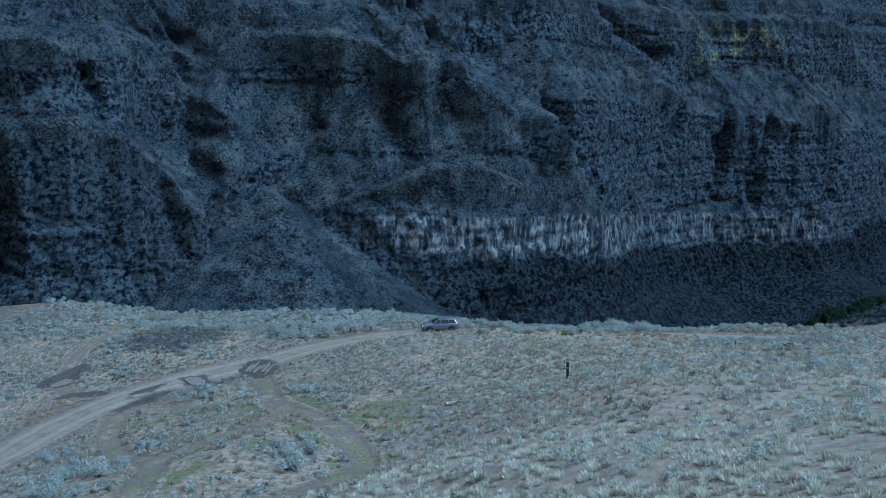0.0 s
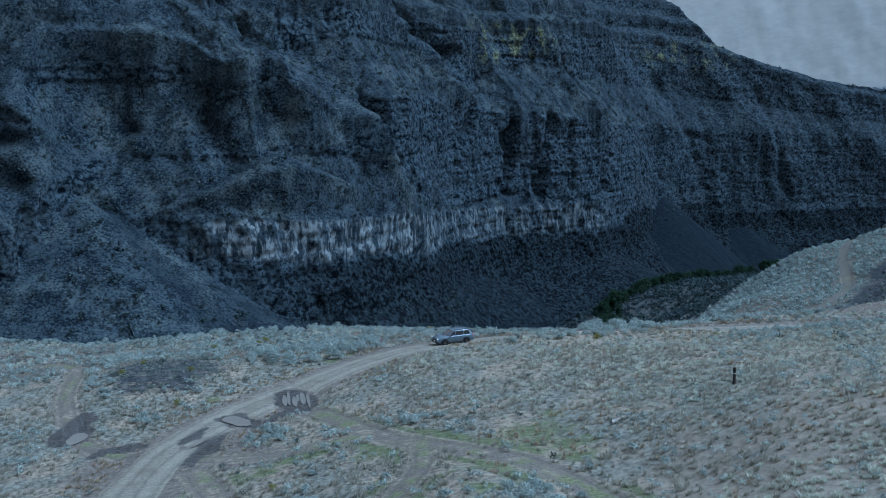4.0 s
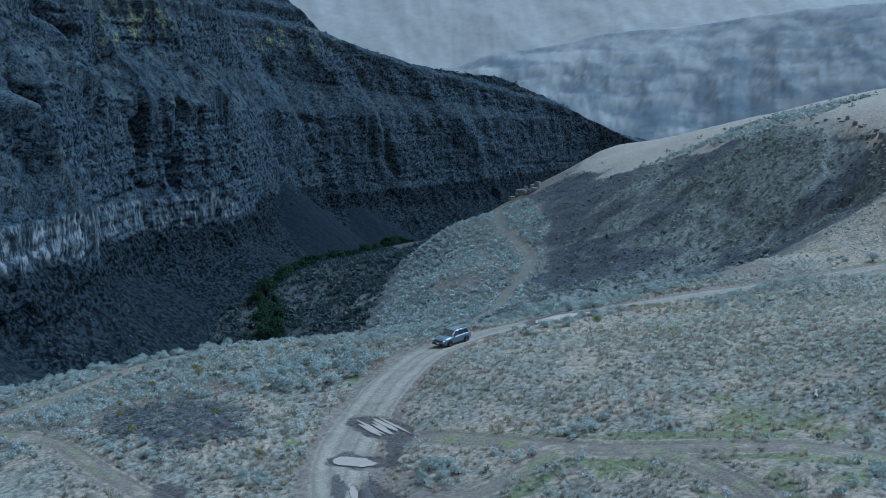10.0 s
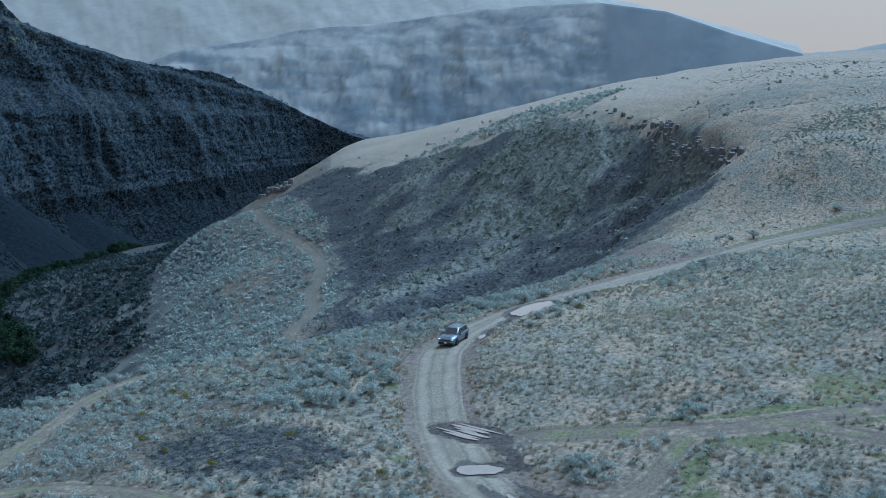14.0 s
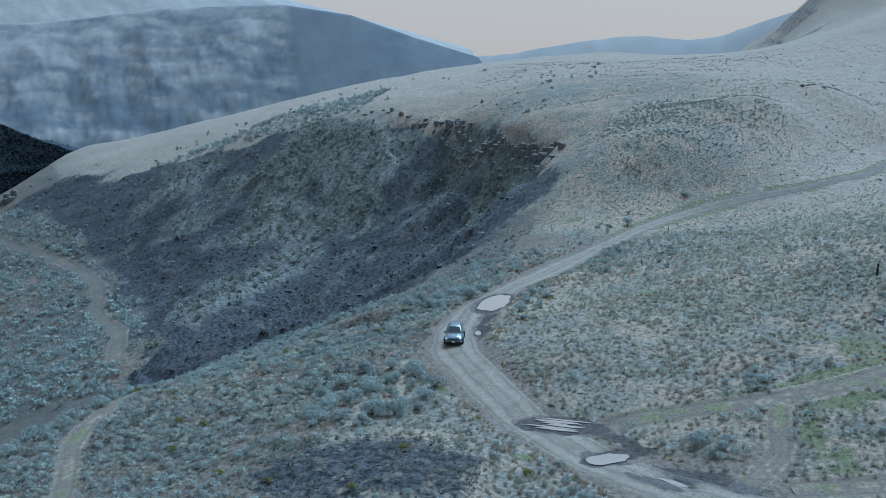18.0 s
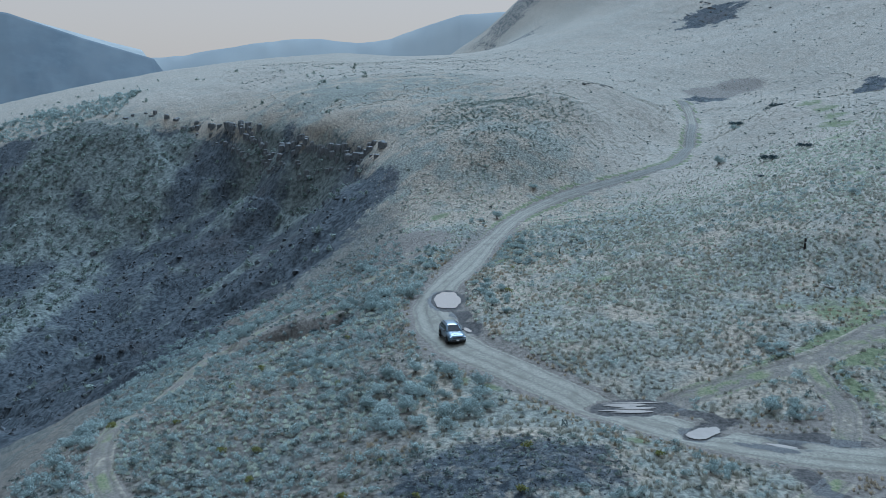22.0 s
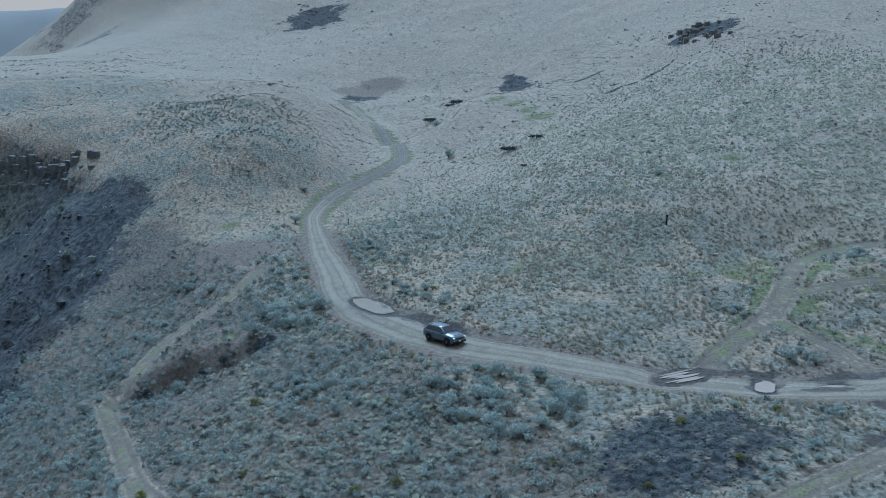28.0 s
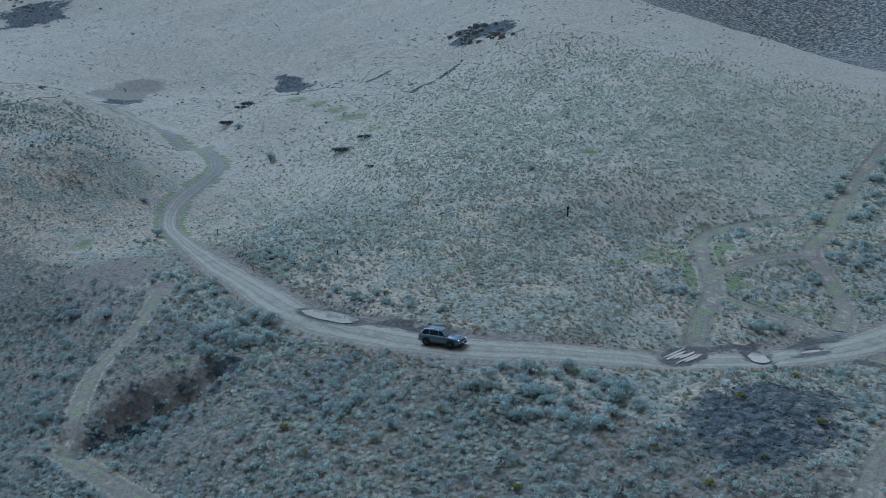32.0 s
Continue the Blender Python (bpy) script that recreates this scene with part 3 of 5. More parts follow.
def soaked(x, y):
    m = np.zeros(np.shape(x))
    wx, wy = x + 0.9 * fbm(x / 2.2, y / 2.2, 3, 30), y + 0.9 * fbm(x / 2.2, y / 2.2, 3, 31)
    for one in WET:
        m = np.maximum(m, smooth(1.45, 0.6, ellipse(wx, wy, *one)))
    return m


def scree_patches(x, y):
    m = np.zeros(np.shape(x))
    for cx, cy, a, b, turn in SCREE_PATCHES:
        m = np.maximum(m, 0.9 * smooth(1.3, 0.5, ellipse(x, y, cx, cy, a, b, turn) + 0.5 * fbm(x / 4, y / 4, 3, 32)))
    return m


def gully_rib(x, y):
    """Ribs and chutes that run down the gully's bowl."""
    th, r = np.arctan2(y - 195, x - 66), np.hypot(y - 195, x - 66)
    return fbm(th * 7 + 0.25 * fbm(x / 18, y / 18, 2, 33), r / 70, 4, 34)


def gully_cover(x, y):
    """Where sage has taken hold on the scree."""
    far = smooth(330, 120, np.hypot(x - 66, y - 195))
    return np.clip(0.36 + 0.55 * gully_rib(x, y) + 0.85 * fbm(x / 15, y / 15, 4, 35) + 0.25 * smooth(-25, -5, land(x, y)) * smooth(150, 210, y), 0, 1) * far * (0.25 + 0.75 * smooth(70, 105, x + 0.35 * (y - 180)))


def relief(x, y):
    """The ground with its smaller swells; even along the road and tracks."""
    h = land(x, y)
    d = line_distance(x, y, ROAD[::2])
    dt = line_distance(x, y, TRACK_POINTS)
    far = smooth(3, 11, d) * (0.25 + 0.75 * smooth(1.5, 6, dt))
    h = h + far * (0.7 * fbm(x / 23, y / 23, 4, 5) + 0.28 * fbm(x / 4, y / 4, 3, 9))
    # the cut bank above the road, and the step where sage stands higher than the ruts
    above = smooth(-0.5, 1.5, land(x + 0.5, y - 3.0) - land(x, y)) * smooth(-16, -8, x) * smooth(64, 40, x)
    h = h + 0.75 * smooth(2.6, 3.9, d) * smooth(14, 6, d) * above * (y < 119)
    h = h - 0.12 * smooth(1.6, 0.6, dt)
    h = h + 1.5 * fbm(x / 52, y / 52, 3, 11) * smooth(72, 45, y) * smooth(6, 25, d)
    rim = inside(GULLY_SCREE, x, y) + 2.5 * fbm(x / 7, y / 7, 3, 23)
    h = h - 1.6 * smooth(-0.6, 2.2, rim) * smooth(34, 8, rim) * smooth(101, 110, x) * smooth(222, 196, x) * (y < 60 + 0.62 * x)
    h = h - 3.2 * smooth(1.25, 0.55, ellipse(x, y, 20.8, 138.8, 8.2, 4.6, 68) + 0.2 * fbm(x / 2.5, y / 2.5, 3, 36))
    for cx, cy, a, b, turn in PUDDLES.values():
        m = smooth(2.3, 1.35, ellipse(x, y, cx, cy, a, b, turn))
        h = h * (1 - m) + (float(land(cx, cy)) - 0.12) * m
    s = smooth(-4, 8, inside(GULLY_SCREE, x, y))
    h = h + s * (3.2 * (ridged((x + y) / 34 + 0.3 * fbm(x / 20, y / 20, 2, 24), (y - x) / 90, 4, 21) - 0.6) + 2.2 * gully_rib(x, y) + 1.1 * fbm(x / 5, y / 5, 4, 22))
    return h


def spread(parts):
    """Coordinates from (start, end, step) stretches."""
    return np.unique(np.concatenate([np.arange(a, b, s) for a, b, s in parts] + [[parts[-1][1]]]))


XS = spread([(-5000, -900, 600), (-900, -300, 60), (-300, -60, 6), (-60, 62, 0.7), (62, 180, 1.2), (180, 330, 2.0), (330, 700, 8), (700, 1000, 50), (1000, 5001, 500)])
YS = spread([(-5000, -900, 600), (-900, -200, 50), (-200, -30, 3), (-30, 60, 1.2), (60, 162, 0.7), (162, 260, 1.4), (260, 420, 2.5), (420, 640, 8), (640, 1000, 40), (1000, 5001, 500)])
GX, GY = np.meshgrid(XS, YS)


def ground_height(x, y):
    r = np.hypot(x - 100, y - 150)
    near = smooth(650, 480, r)
    low = -178.0 + smooth(200, -300, y) * 140
    return relief(np.clip(x, -400, 820), np.clip(y, -420, 640)) * near + low * (1 - near)


GZ = ground_height(GX, GY)
gy_, gx_ = np.gradient(GZ, YS, XS)
SLOPE = np.hypot(gx_, gy_)
road_d, track_d = line_distance(GX, GY, ROAD[::2]), line_distance(GX, GY, TRACK_POINTS)
canyon_low = smooth(-52, -68, GZ) * smooth(0.6, 0.3, SLOPE)
masks = {
    "scree": np.clip(smooth(-7, 7, inside(GULLY_SCREE, GX, GY) + 9 * fbm(GX / 15, GY / 15, 4, 25)) * (0.75 + 0.4 * smooth(0.3, 0.55, vnoise(GX / 14, GY / 14, 26)))
                     + smooth(0.6, 0.9, SLOPE) * smooth(6, -4, GZ) * smooth(330, 290, GX) + 0.5 * smooth(0.56, 0.68, vnoise((GX + 0.6 * GY) / 10, (GY - 0.4 * GX) / 90, 27)) * smooth(300, 420, GX) * smooth(75, 40, GY) + 0.62 * smooth(-3.5, 3.0, inside(GRAVEL, GX, GY) + 2.5 * fbm(GX / 4, GY / 4, 3, 97))
                     # slope behind the south crest: its shade is painted with the scree colour
                     + 0.55 * smooth(-98, -112, GY) * smooth(150, 110, GX) * smooth(-330, -260, GY)
                     # inside the hollow and below about -41 the ground just takes this dark colour
                     + 0.95 * smooth(0.95, 0.6, ellipse(GX, GY, 20.3, 139, 7.2, 4.0, 68)) + scree_patches(GX, GY) + smooth(-41, -47, GZ), 0, 1),
    "green": np.clip(spots(GX, GY, GREENS) * 0.6 + 0.6 * smooth(1.3, 0.3, np.abs(track_d - 2.1)) * smooth(100, 92, GY) * smooth(55, 62, GY) * smooth(0.4, 0.6, vnoise(GX / 5, GY / 5, 28)) + 0.9 * smooth(1.1, 0.2, np.abs(road_d - 1.9)) * smooth(30, 60, GX) * smooth(0.3, 0.5, vnoise(GX / 6, GY / 6, 29) + 0.15) + 0.35 * canyon_low, 0, 1),
    "dirt": np.clip(smooth(4.0, 2.7, road_d + 1.7 * smooth(22, 55, GX)) + spots(GX, GY, BARE) + 0.8 * smooth(2.2, 1.0, track_d) + 0.5 * smooth(5.5, 3.0, road_d) * smooth(-16, -8, GX) * smooth(70, 50, GX), 0, 1),
    "wet": soaked(GX, GY),
    "cover": gully_cover(GX, GY),
    "straw": np.clip(smooth(92, 45, GY - 0.12 * GX) * smooth(-25, 5, GX) + smooth(190, 240, GX) * smooth(-30, -5, GZ), 0, 1),
    # bench soil and road edge; the same dark colour also grows below level -16
    "loam_and_low": np.clip(smooth(121, 128, GY) * smooth(60, 45, GX) * smooth(-30, -8, GZ) + 0.65 * smooth(114, 122, GY) * smooth(42, 52, GX) * smooth(92, 78, GX) + 1.1 * smooth(-16, -24, GZ) + 0.7 * smooth(5.5, 3.5, road_d) * smooth(-20, -10, GX) * smooth(70, 50, GX), 0, 1),
}
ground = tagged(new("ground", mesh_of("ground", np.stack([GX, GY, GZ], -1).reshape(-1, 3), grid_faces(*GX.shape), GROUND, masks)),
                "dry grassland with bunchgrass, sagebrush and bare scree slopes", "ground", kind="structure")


# ---- the gravel road and the wheel tracks, laid on the ground ----
def ribbon(line, half, lift, across=11, rut=0.05, taper=1.0):
    p = np.asarray(line)
    t = np.gradient(p, axis=0)
    t /= np.linalg.norm(t, axis=1)[:, None]
    side = np.stack([-t[:, 1], t[:, 0]], -1)
    u = np.linspace(-1, 1, across)
    s = np.r_[0, np.cumsum(np.linalg.norm(np.diff(p, axis=0), axis=1))]
    uu, ss = np.meshgrid(u, s)
    w = half * (1 + (taper - 1) * smooth(20, 70, p[:, None, 0])) * (1 + 0.13 * fbm(ss / 5, np.sign(uu) * 3 + 9, 3, 70) + 0.0 * uu)
    x, y = p[:, None, 0] + side[:, None, 0] * uu * w, p[:, None, 1] + side[:, None, 1] * uu * w
    z = ground_height(x, y) + lift - (lift + 0.06) * np.abs(uu) ** 6 - rut * np.exp(-((np.abs(uu) - 0.5) / 0.16) ** 2) + 0.02 * fbm(x / 1.2, y / 1.2, 3, 71)
    for cx, cy, a, b, turn in PUDDLES.values():
        z = z - 0.2 * smooth(1.6, 1.0, ellipse(x, y, cx, cy, a, b, turn))
    return np.stack([x, y, z], -1), {"across": uu, "along": ss, "wet": soaked(x, y), "damp": smooth(66, 92, x) * smooth(0.3, 0.5, vnoise(ss / 14, uu * 0, 73) + 0.25)}


ROAD_HALF = 2.5
_v, _a = ribbon(ROAD, ROAD_HALF, 0.09, 17, 0.04, 0.46)
tagged(new("road", mesh_of("road", _v.reshape(-1, 3), grid_faces(*_v.shape[:2])[:, ::-1], ROADWAY, _a)),
       "pale compacted dirt road with faint wheel ruts and wet patches", "road", kind="structure")
for _name, _line in TRACKS.items():
    _half = {"spur": 2.6, "east": 1.9, "south": 1.8, "brink": 1.4}.get(_name, 1.2)
    _v, _a = ribbon(_line, _half, 0.07, 13, 0.07)
    tagged(new("dirt_track", mesh_of("dirt_track", _v.reshape(-1, 3), grid_faces(*_v.shape[:2])[:, ::-1], TRACKWAY, _a)),
           "two-rut dirt track with grass along its middle", "track", kind="structure")


# ---- standing water in the ruts ----
def puddle(name, cx, cy, a, b, turn, streaks=False):
    n = 72
    th = np.linspace(0, 2 * np.pi, n, endpoint=False)
    k = sum(map(ord, name))
    r = 1.02 + 0.24 * fbm(np.cos(th) * 1.6 + k, np.sin(th) * 1.6, 3, k) + 0.06 * fbm(np.cos(th) * 7 + k, np.sin(th) * 7, 2, k)
    c, s = math.cos(radians(turn)), math.sin(radians(turn))
    px, py = a * r * np.cos(th), b * r * np.sin(th)
    x, y = cx + px * c - py * s, cy + px * s + py * c
    level = (float(land(*PUDDLES["mud_pool"][:2])) if streaks else float(land(cx, cy))) - 0.05
    v = np.vstack([np.stack([x, y, np.full(n, level)], -1), [[cx, cy, level]]])
    i = np.arange(n)
    top = np.stack([i, (i + 1) % n, np.full(n, n)], -1)
    return tagged(new("puddle", mesh_of("puddle", v, top, WATER, shade=False)), "still rain puddle mirroring the pale sky", "puddle")


for _name, _p in PUDDLES.items():
    if _name != "mud_pool":
        puddle(_name, *_p)
for _k in range(6):  # the churned pool: long slivers of water between mud ridges
    puddle("sliver%d" % _k, -21.3 + 0.45 * _k, 106.3 + 0.7 * math.sin(_k * 2.3), 1.7 + 0.6 * math.sin(_k * 1.7), 0.2 + 0.05 * math.cos(_k * 3.1), 86, True)

# ---- the canyon wall across the gorge: a sheet with ledges, columns and talus cones ----
WALL = [  # x, y, level of the pale band, top
    (-330, 190, -8, 150), (-230, 225, -8, 150), (-150, 255, -9, 150), (-95, 285, -10, 150), (-58, 318, -11, 150), (0, 322, -12, 150), (40, 350, -16, 150),
    (66, 384, -19, 150), (90, 450, -28, 150), (130, 500, -33, 150), (203, 533, -37, 140), (275, 600, -42, 120), (318, 616, -44, 82), (330, 617, -45, 69),
    (342, 618, -45, 56), (364, 618, -46, 47), (414, 620, -50, 34), (467, 621, -52, 24.5), (517, 626, -54, 19.7), (560, 631, -55, 8), (610, 630, -57, -14),
    (645, 612, -58, -34), (670, 580, -60, -52), (690, 540, -60, -80)]


# levels along the wall (x on its line, level): foot and top of the pale band, then foot and top of two tiers of cliff above it
BAND_FOOT = ([-122, -86, -70, -45, -30, 2, 34, 64, 90, 114, 150, 211, 240, 300, 480], [-27, -27, -34, -30, -21, -25, -28, -35, -41, -47, -50, -53, -47, -50, -58])
TIER_A = ([-122, -103, -86, -75, -62, -45, -10, 12, 36, 50, 58, 66, 90, 114, 150, 165, 182, 211, 228, 280, 340, 480, 600],
          [-22, -22, -22, -24, -8, 6, 6, 8, 4, 4, -10, -17, -27, -31, -28, -35, -36, -40, -41, -44, -48, -52, -55],
          [12, 15, 1, -10, 4, 8, 8, 10, 8, 25, 25, 25, 24, 22, 14, 13, 12, 10, 5, 1, -4, -12, -18])
TIER_B = ([-122, -103, -86, -75, -68, -58, -45, -26, -14, 2, 24, 40, 60, 90, 112, 125, 150, 182, 228, 300, 340, 420, 600],
          [22, 22, 18, 12, 14, 29, 31, 30, 25, 29, 31, 42, 48, 46, 38, 24, 38, 40, 32, 24, 18, 6, -18],
          [33, 35, 38, 34, 18, 35, 37, 36, 27, 31, 34, 55, 58, 60, 60, 58, 57, 56, 58, 52, 44, 20, -16])
SPURS = [  # from (x, level) down to (x, level), how proud, half width
    (-70, 66, -37, 47, 9, 9), (-37, 47, -4, 34, 6, 8), (-4, 34, 24, 24, 6, 9), (24, 24, 46, 12, 8, 9), (46, 12, 60, -9, 8, 8), (-16, 50, 16, 38, 7, 6), (16, 38, 40, 28, 7, 6),
    (-84, 36, -90, 18, 7, 7), (-108, 16, -87, 1, 9, 9), (-87, 1, -74, -13, 8, 8), (-64, 22, -69, -4, 9, 6), (-118, 48, -96, 36, 8, 9),
    (100, 42, 122, 22, 8, 8), (84, 66, 100, 42, 7, 10), (136, 60, 152, 26, 7, 8), (180, 62, 214, 12, 6, 9), (240, 74, 290, 4, 6, 10), (330, 42, 392, -30, 4, 9), (430, 18, 474, -36, 4, 9)]
CLEFTS = [  # from (x, level) down to (x, level), depth, half width
    (-70, 44, -71, 4, 5, 4.5), (-71, 4, -74, -34, 4.5, 3.6), (-123, 14, -121, -22, 12, 3.5), (-15, 28, -17, 15, 4, 2.4), (-17, 15, -10, 0, 2.5, 4), (124, 20, 105, -24, 7, 2.6), (151, 10, 142, -25, 7, 2.6),
    (175, 9, 163, -31, 7, 3.4), (225, 0, 207, -40, 8, 4), (190, 8, 184, -30, 3, 1.6), (112, 18, 95, -22, 2.5, 1.6), (96, 62, 120, 44, 6, 5), (52, 22, 62, -12, 6, 4), (10, 62, 30, 36, 4, 4),
    (-98, 34, -96, 20, 4, 2), (-86, 12, -80, -20, 3, 2.5), (-40, 34, -44, 8, 2.5, 2), (205, 40, 232, 8, 5, 5), (300, 30, 320, -40, 3, 4), (372, 20, 384, -44, 3, 4)]


def wall_sheet():
    full = curve_through(WALL, 1.0)
    whole = np.r_[0, np.cumsum(np.linalg.norm(np.diff(full[:, :2], axis=0), axis=1))]
    s = np.concatenate([np.arange(0, 205, 4.0), np.arange(205, 770, 0.75), np.arange(770, whole[-1], 1.5)])
    t = np.gradient(full[:, :2], axis=0)
    k = np.ones(41) / 41
    t = np.stack([np.convolve(np.pad(t[:, i], 20, mode="edge"), k, "valid") for i in (0, 1)], -1)
    t = np.stack([np.interp(s, whole, t[:, i]) for i in (0, 1)], -1)
    t /= np.linalg.norm(t, axis=1)[:, None]
    x, y, band, top = [np.interp(s, whole, full[:, i]) for i in range(4)]
    back = np.stack([-t[:, 1], t[:, 0]], -1)
    levels = np.concatenate([np.arange(-98, -60, 1.2), np.arange(-60, 75, 0.7), np.arange(75, 150, 3.0)])
    h, ss = np.meshgrid(levels, s, indexing="ij")
    xx = np.broadcast_to(x, h.shape)
    west, east = smooth(70, 20, xx), smooth(215, 290, xx)
    arc = lambda at: float(np.interp(at, x, s))
    # the profile: steep rock and sloping rubble in turn, its levels wavering along the wall
    hw = h + 1.6 * fbm(ss / 16, h / 40, 3, 40) + 0.7 * fbm(ss / 3.5, h / 9, 2, 41)
    rows = [np.interp(x, BAND_FOOT[0], BAND_FOOT[1]), band, np.interp(x, TIER_A[0], TIER_A[1]), np.interp(x, TIER_A[0], TIER_A[2]), np.interp(x, TIER_B[0], TIER_B[1]), np.interp(x, TIER_B[0], TIER_B[2])]
    rows[1] = np.maximum(rows[1], rows[0] + 0.5)
    for i in range(2, 6):
        rows[i] = np.maximum(rows[i], rows[i - 1] + 0.2)
    f0, f1, a0, a1, b0, b1 = [np.broadcast_to(r, h.shape) for r in rows]
    span = lambda lo, hi: np.clip(hw - lo, 0, np.maximum(hi - lo, 0))
    low = np.minimum(hw - f0, 0)
    tier = np.maximum(hw - b1, 0) / 13.0  # thin tiers above the second cliff
    step = np.floor(tier) + smooth(0.55, 1.0, tier - np.floor(tier))
    b = 0.34 * np.maximum(low, -18) + 0.95 * np.minimum(low + 18, 0) + 0.12 * span(f0, f1) + (0.62 + 0.2 * west) * span(f1, a0) + 0.14 * span(a0, a1) + (0.72 - 0.15 * east) * span(a1, b0) + 0.16 * span(b0, b1) + step * 8.5 * (1 - 0.4 * east)
    steep = np.clip(smooth(-1, 1, hw - f0) * smooth(1, -1, hw - f1) + smooth(-1, 1.5, hw - a0) * smooth(1, -1, hw - a1) + smooth(-1, 1.5, hw - b0) * smooth(1, -1, hw - b1)
                    + smooth(0.5, 0.2, tier - np.floor(tier)) * (hw > b1 + 1) * (0.5 + 0.5 * east) + 0.8 * smooth(1, -1, hw - f0) * smooth(-20, -15, low), 0, 1)
    wx, wy = ss + 3.0 * fbm(ss / 13, h / 13, 3, 57), h + 3.0 * fbm(ss / 13, h / 13, 3, 59)

    def beside(x0, h0, x1, h1, jag, below=1.0):
        s0, s1 = arc(x0), arc(x1)
        px, py = wx + jag * fbm(ss / 5, h / 5, 3, 60), wy
        f = np.clip(((px - s0) * (s1 - s0) + (py - h0) * (h1 - h0)) / ((s1 - s0) ** 2 + (h1 - h0) ** 2), 0, 1)
        up_ = py - h0 - f * (h1 - h0)
        return np.hypot(px - s0 - f * (s1 - s0), np.where(up_ < 0, below * up_, up_))
    for x0, h0, x1, h1, proud, wide in SPURS:
        off = beside(x0, h0, x1, h1, 1.0, 0.4)
        b = b - proud * (0.35 * smooth(wide * 2.2, 0, off) + 0.65 * np.clip(1 - off / (1.5 * wide), 0, 1))
    # lesser ribs and chutes run down the rubble, slanting
    b = b - 2.6 * (1 - 0.45 * east) * (ridged((ss + 0.5 * h) / 21 + 0.3 * fbm(ss / 30, h / 30, 2, 42), h / 95, 3, 43) - 0.6) - 1.6 * fbm(ss / 9, h / 15, 3, 48)
    b = b - 4 * (ridged(ss / 70, h / 260, 2, 58) - 0.6) * west
    # columns and cracks on the steep rock, thin beds, rubble
    col = ridged(ss / 4.2 + 0.25 * fbm(ss / 9, h / 9, 2, 45), h / 34, 2, 44)
    b = b - steep * (1.3 * (1 - 0.6 * east) * (col - 0.55) + 2.2 * (1 - 0.5 * east) * (ridged(ss / 12.0, h / 60, 2, 50) - 0.55) + (0.7 - 0.45 * east) * fbm(ss / 45, h / 1.9, 2, 47))
    crag_ = ridged(ss / 7.5 + 0.4 * fbm(ss / 6, h / 6, 2, 62), h / 11 + 0.4 * fbm(ss / 6, h / 6, 2, 63), 3, 64)
    b = b - (0.9 + 1.0 * steep) * (crag_ - 0.6) - (0.3 + 0.25 * steep) * fbm(ss / 2.6, h / 2.6, 2, 46)
    b = b - 3.2 * smooth(-6, -16, hw - f0) * (ridged((ss - 0.6 * h) / 13, (h + 0.4 * ss) / 22, 4, 66) - 0.55)
    b = np.maximum(b, np.maximum.accumulate(b, axis=0) - 0.9)
    for x0, h0, x1, h1, deep, wide in CLEFTS:
        off = beside(x0, h0, x1, h1, 2.4) * (0.75 + 0.6 * vnoise(ss / 6, h / 8, 65))
        b = b + deep * np.clip(1 - off / (1.8 * wide), 0, 1) ** 1.3
    # talus cones: apex, level, steepness, how far back, how wide
    talus, black = np.zeros(h.shape), np.zeros(h.shape)
    for at, peak, lean, depth, wide, keep, dark in (
            (-56, -3, 0.72, 4, 0.95, -99, 0), (281, -42, 0.86, 3, 0.85, -99, 1), (345, -62, 0.8, 3, 0.7, -99, 1), (6, 8.5, 1.0, 8, 0.38, 3.2, 0),
            (150, -66, 0.66, 0, 0.5, -99, 0), (105, -62, 0.7, -4, 0.4, -99, 0), (205, -64, 0.7, -2, 0.5, -99, 0)):
        r = np.maximum(peak - h, 0) / lean
        c = depth - np.sqrt(np.maximum(r * r - ((ss - arc(at)) * wide) ** 2, 0)) + 0.5 * fbm(ss / 2.4, h / 2.4, 3, 51) + 1.0 * fbm((ss + 0.4 * h) / 9, h / 26, 3, 55)
        c = np.maximum(c, keep + 0.8 * fbm(ss / 6, h / 6, 2, 56)) + (r <= np.abs(ss - arc(at)) * wide) * 999
        hit = (c < b) & ((hw > f1 + 0.5) | (keep < 0))
        talus, black = np.where(hit, 1.0, talus), np.where(hit, float(dark), black)
        b = np.where(hit, c, b)
    chute = np.minimum(beside(-51, -5, -34.6, -24.4, 0.6), beside(-34.6, -24.4, -12, -41.2, 0.6))
    b = b + 0.7 * smooth(2.6, 0.6, chute)
    black = np.maximum(black, 0.45 * smooth(2.6, 1.6, chute))
    over = np.maximum(h - top[None] - 1.5 * fbm(ss / 9, h * 0, 3, 52), 0)
    z = h - over * 1.03
    b = b + np.minimum(over * 2.0, 50)
    v = np.stack([x[None] + back[None, :, 0] * b, y[None] + back[None, :, 1] * b, z], -1)
    pale = smooth(-1, 1, hw - f0) * smooth(0.5, -1, hw - f1) * smooth(-34, -12, xx) * smooth(222, 205, xx) * (1 - talus) * (0.55 + 0.45 * smooth(75, 50, xx))
    lichen = smooth(38, 46, h) * smooth(66, 58, h) * smooth(120, 150, xx) * smooth(215, 190, xx) + smooth(36, 42, h) * smooth(60, 54, h) * smooth(280, 300, xx) * smooth(362, 345, xx)
    # where the wall's colour is darkened for the shaded lower gorge
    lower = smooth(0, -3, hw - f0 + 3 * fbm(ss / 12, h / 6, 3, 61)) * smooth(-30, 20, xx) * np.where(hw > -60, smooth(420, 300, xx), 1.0)
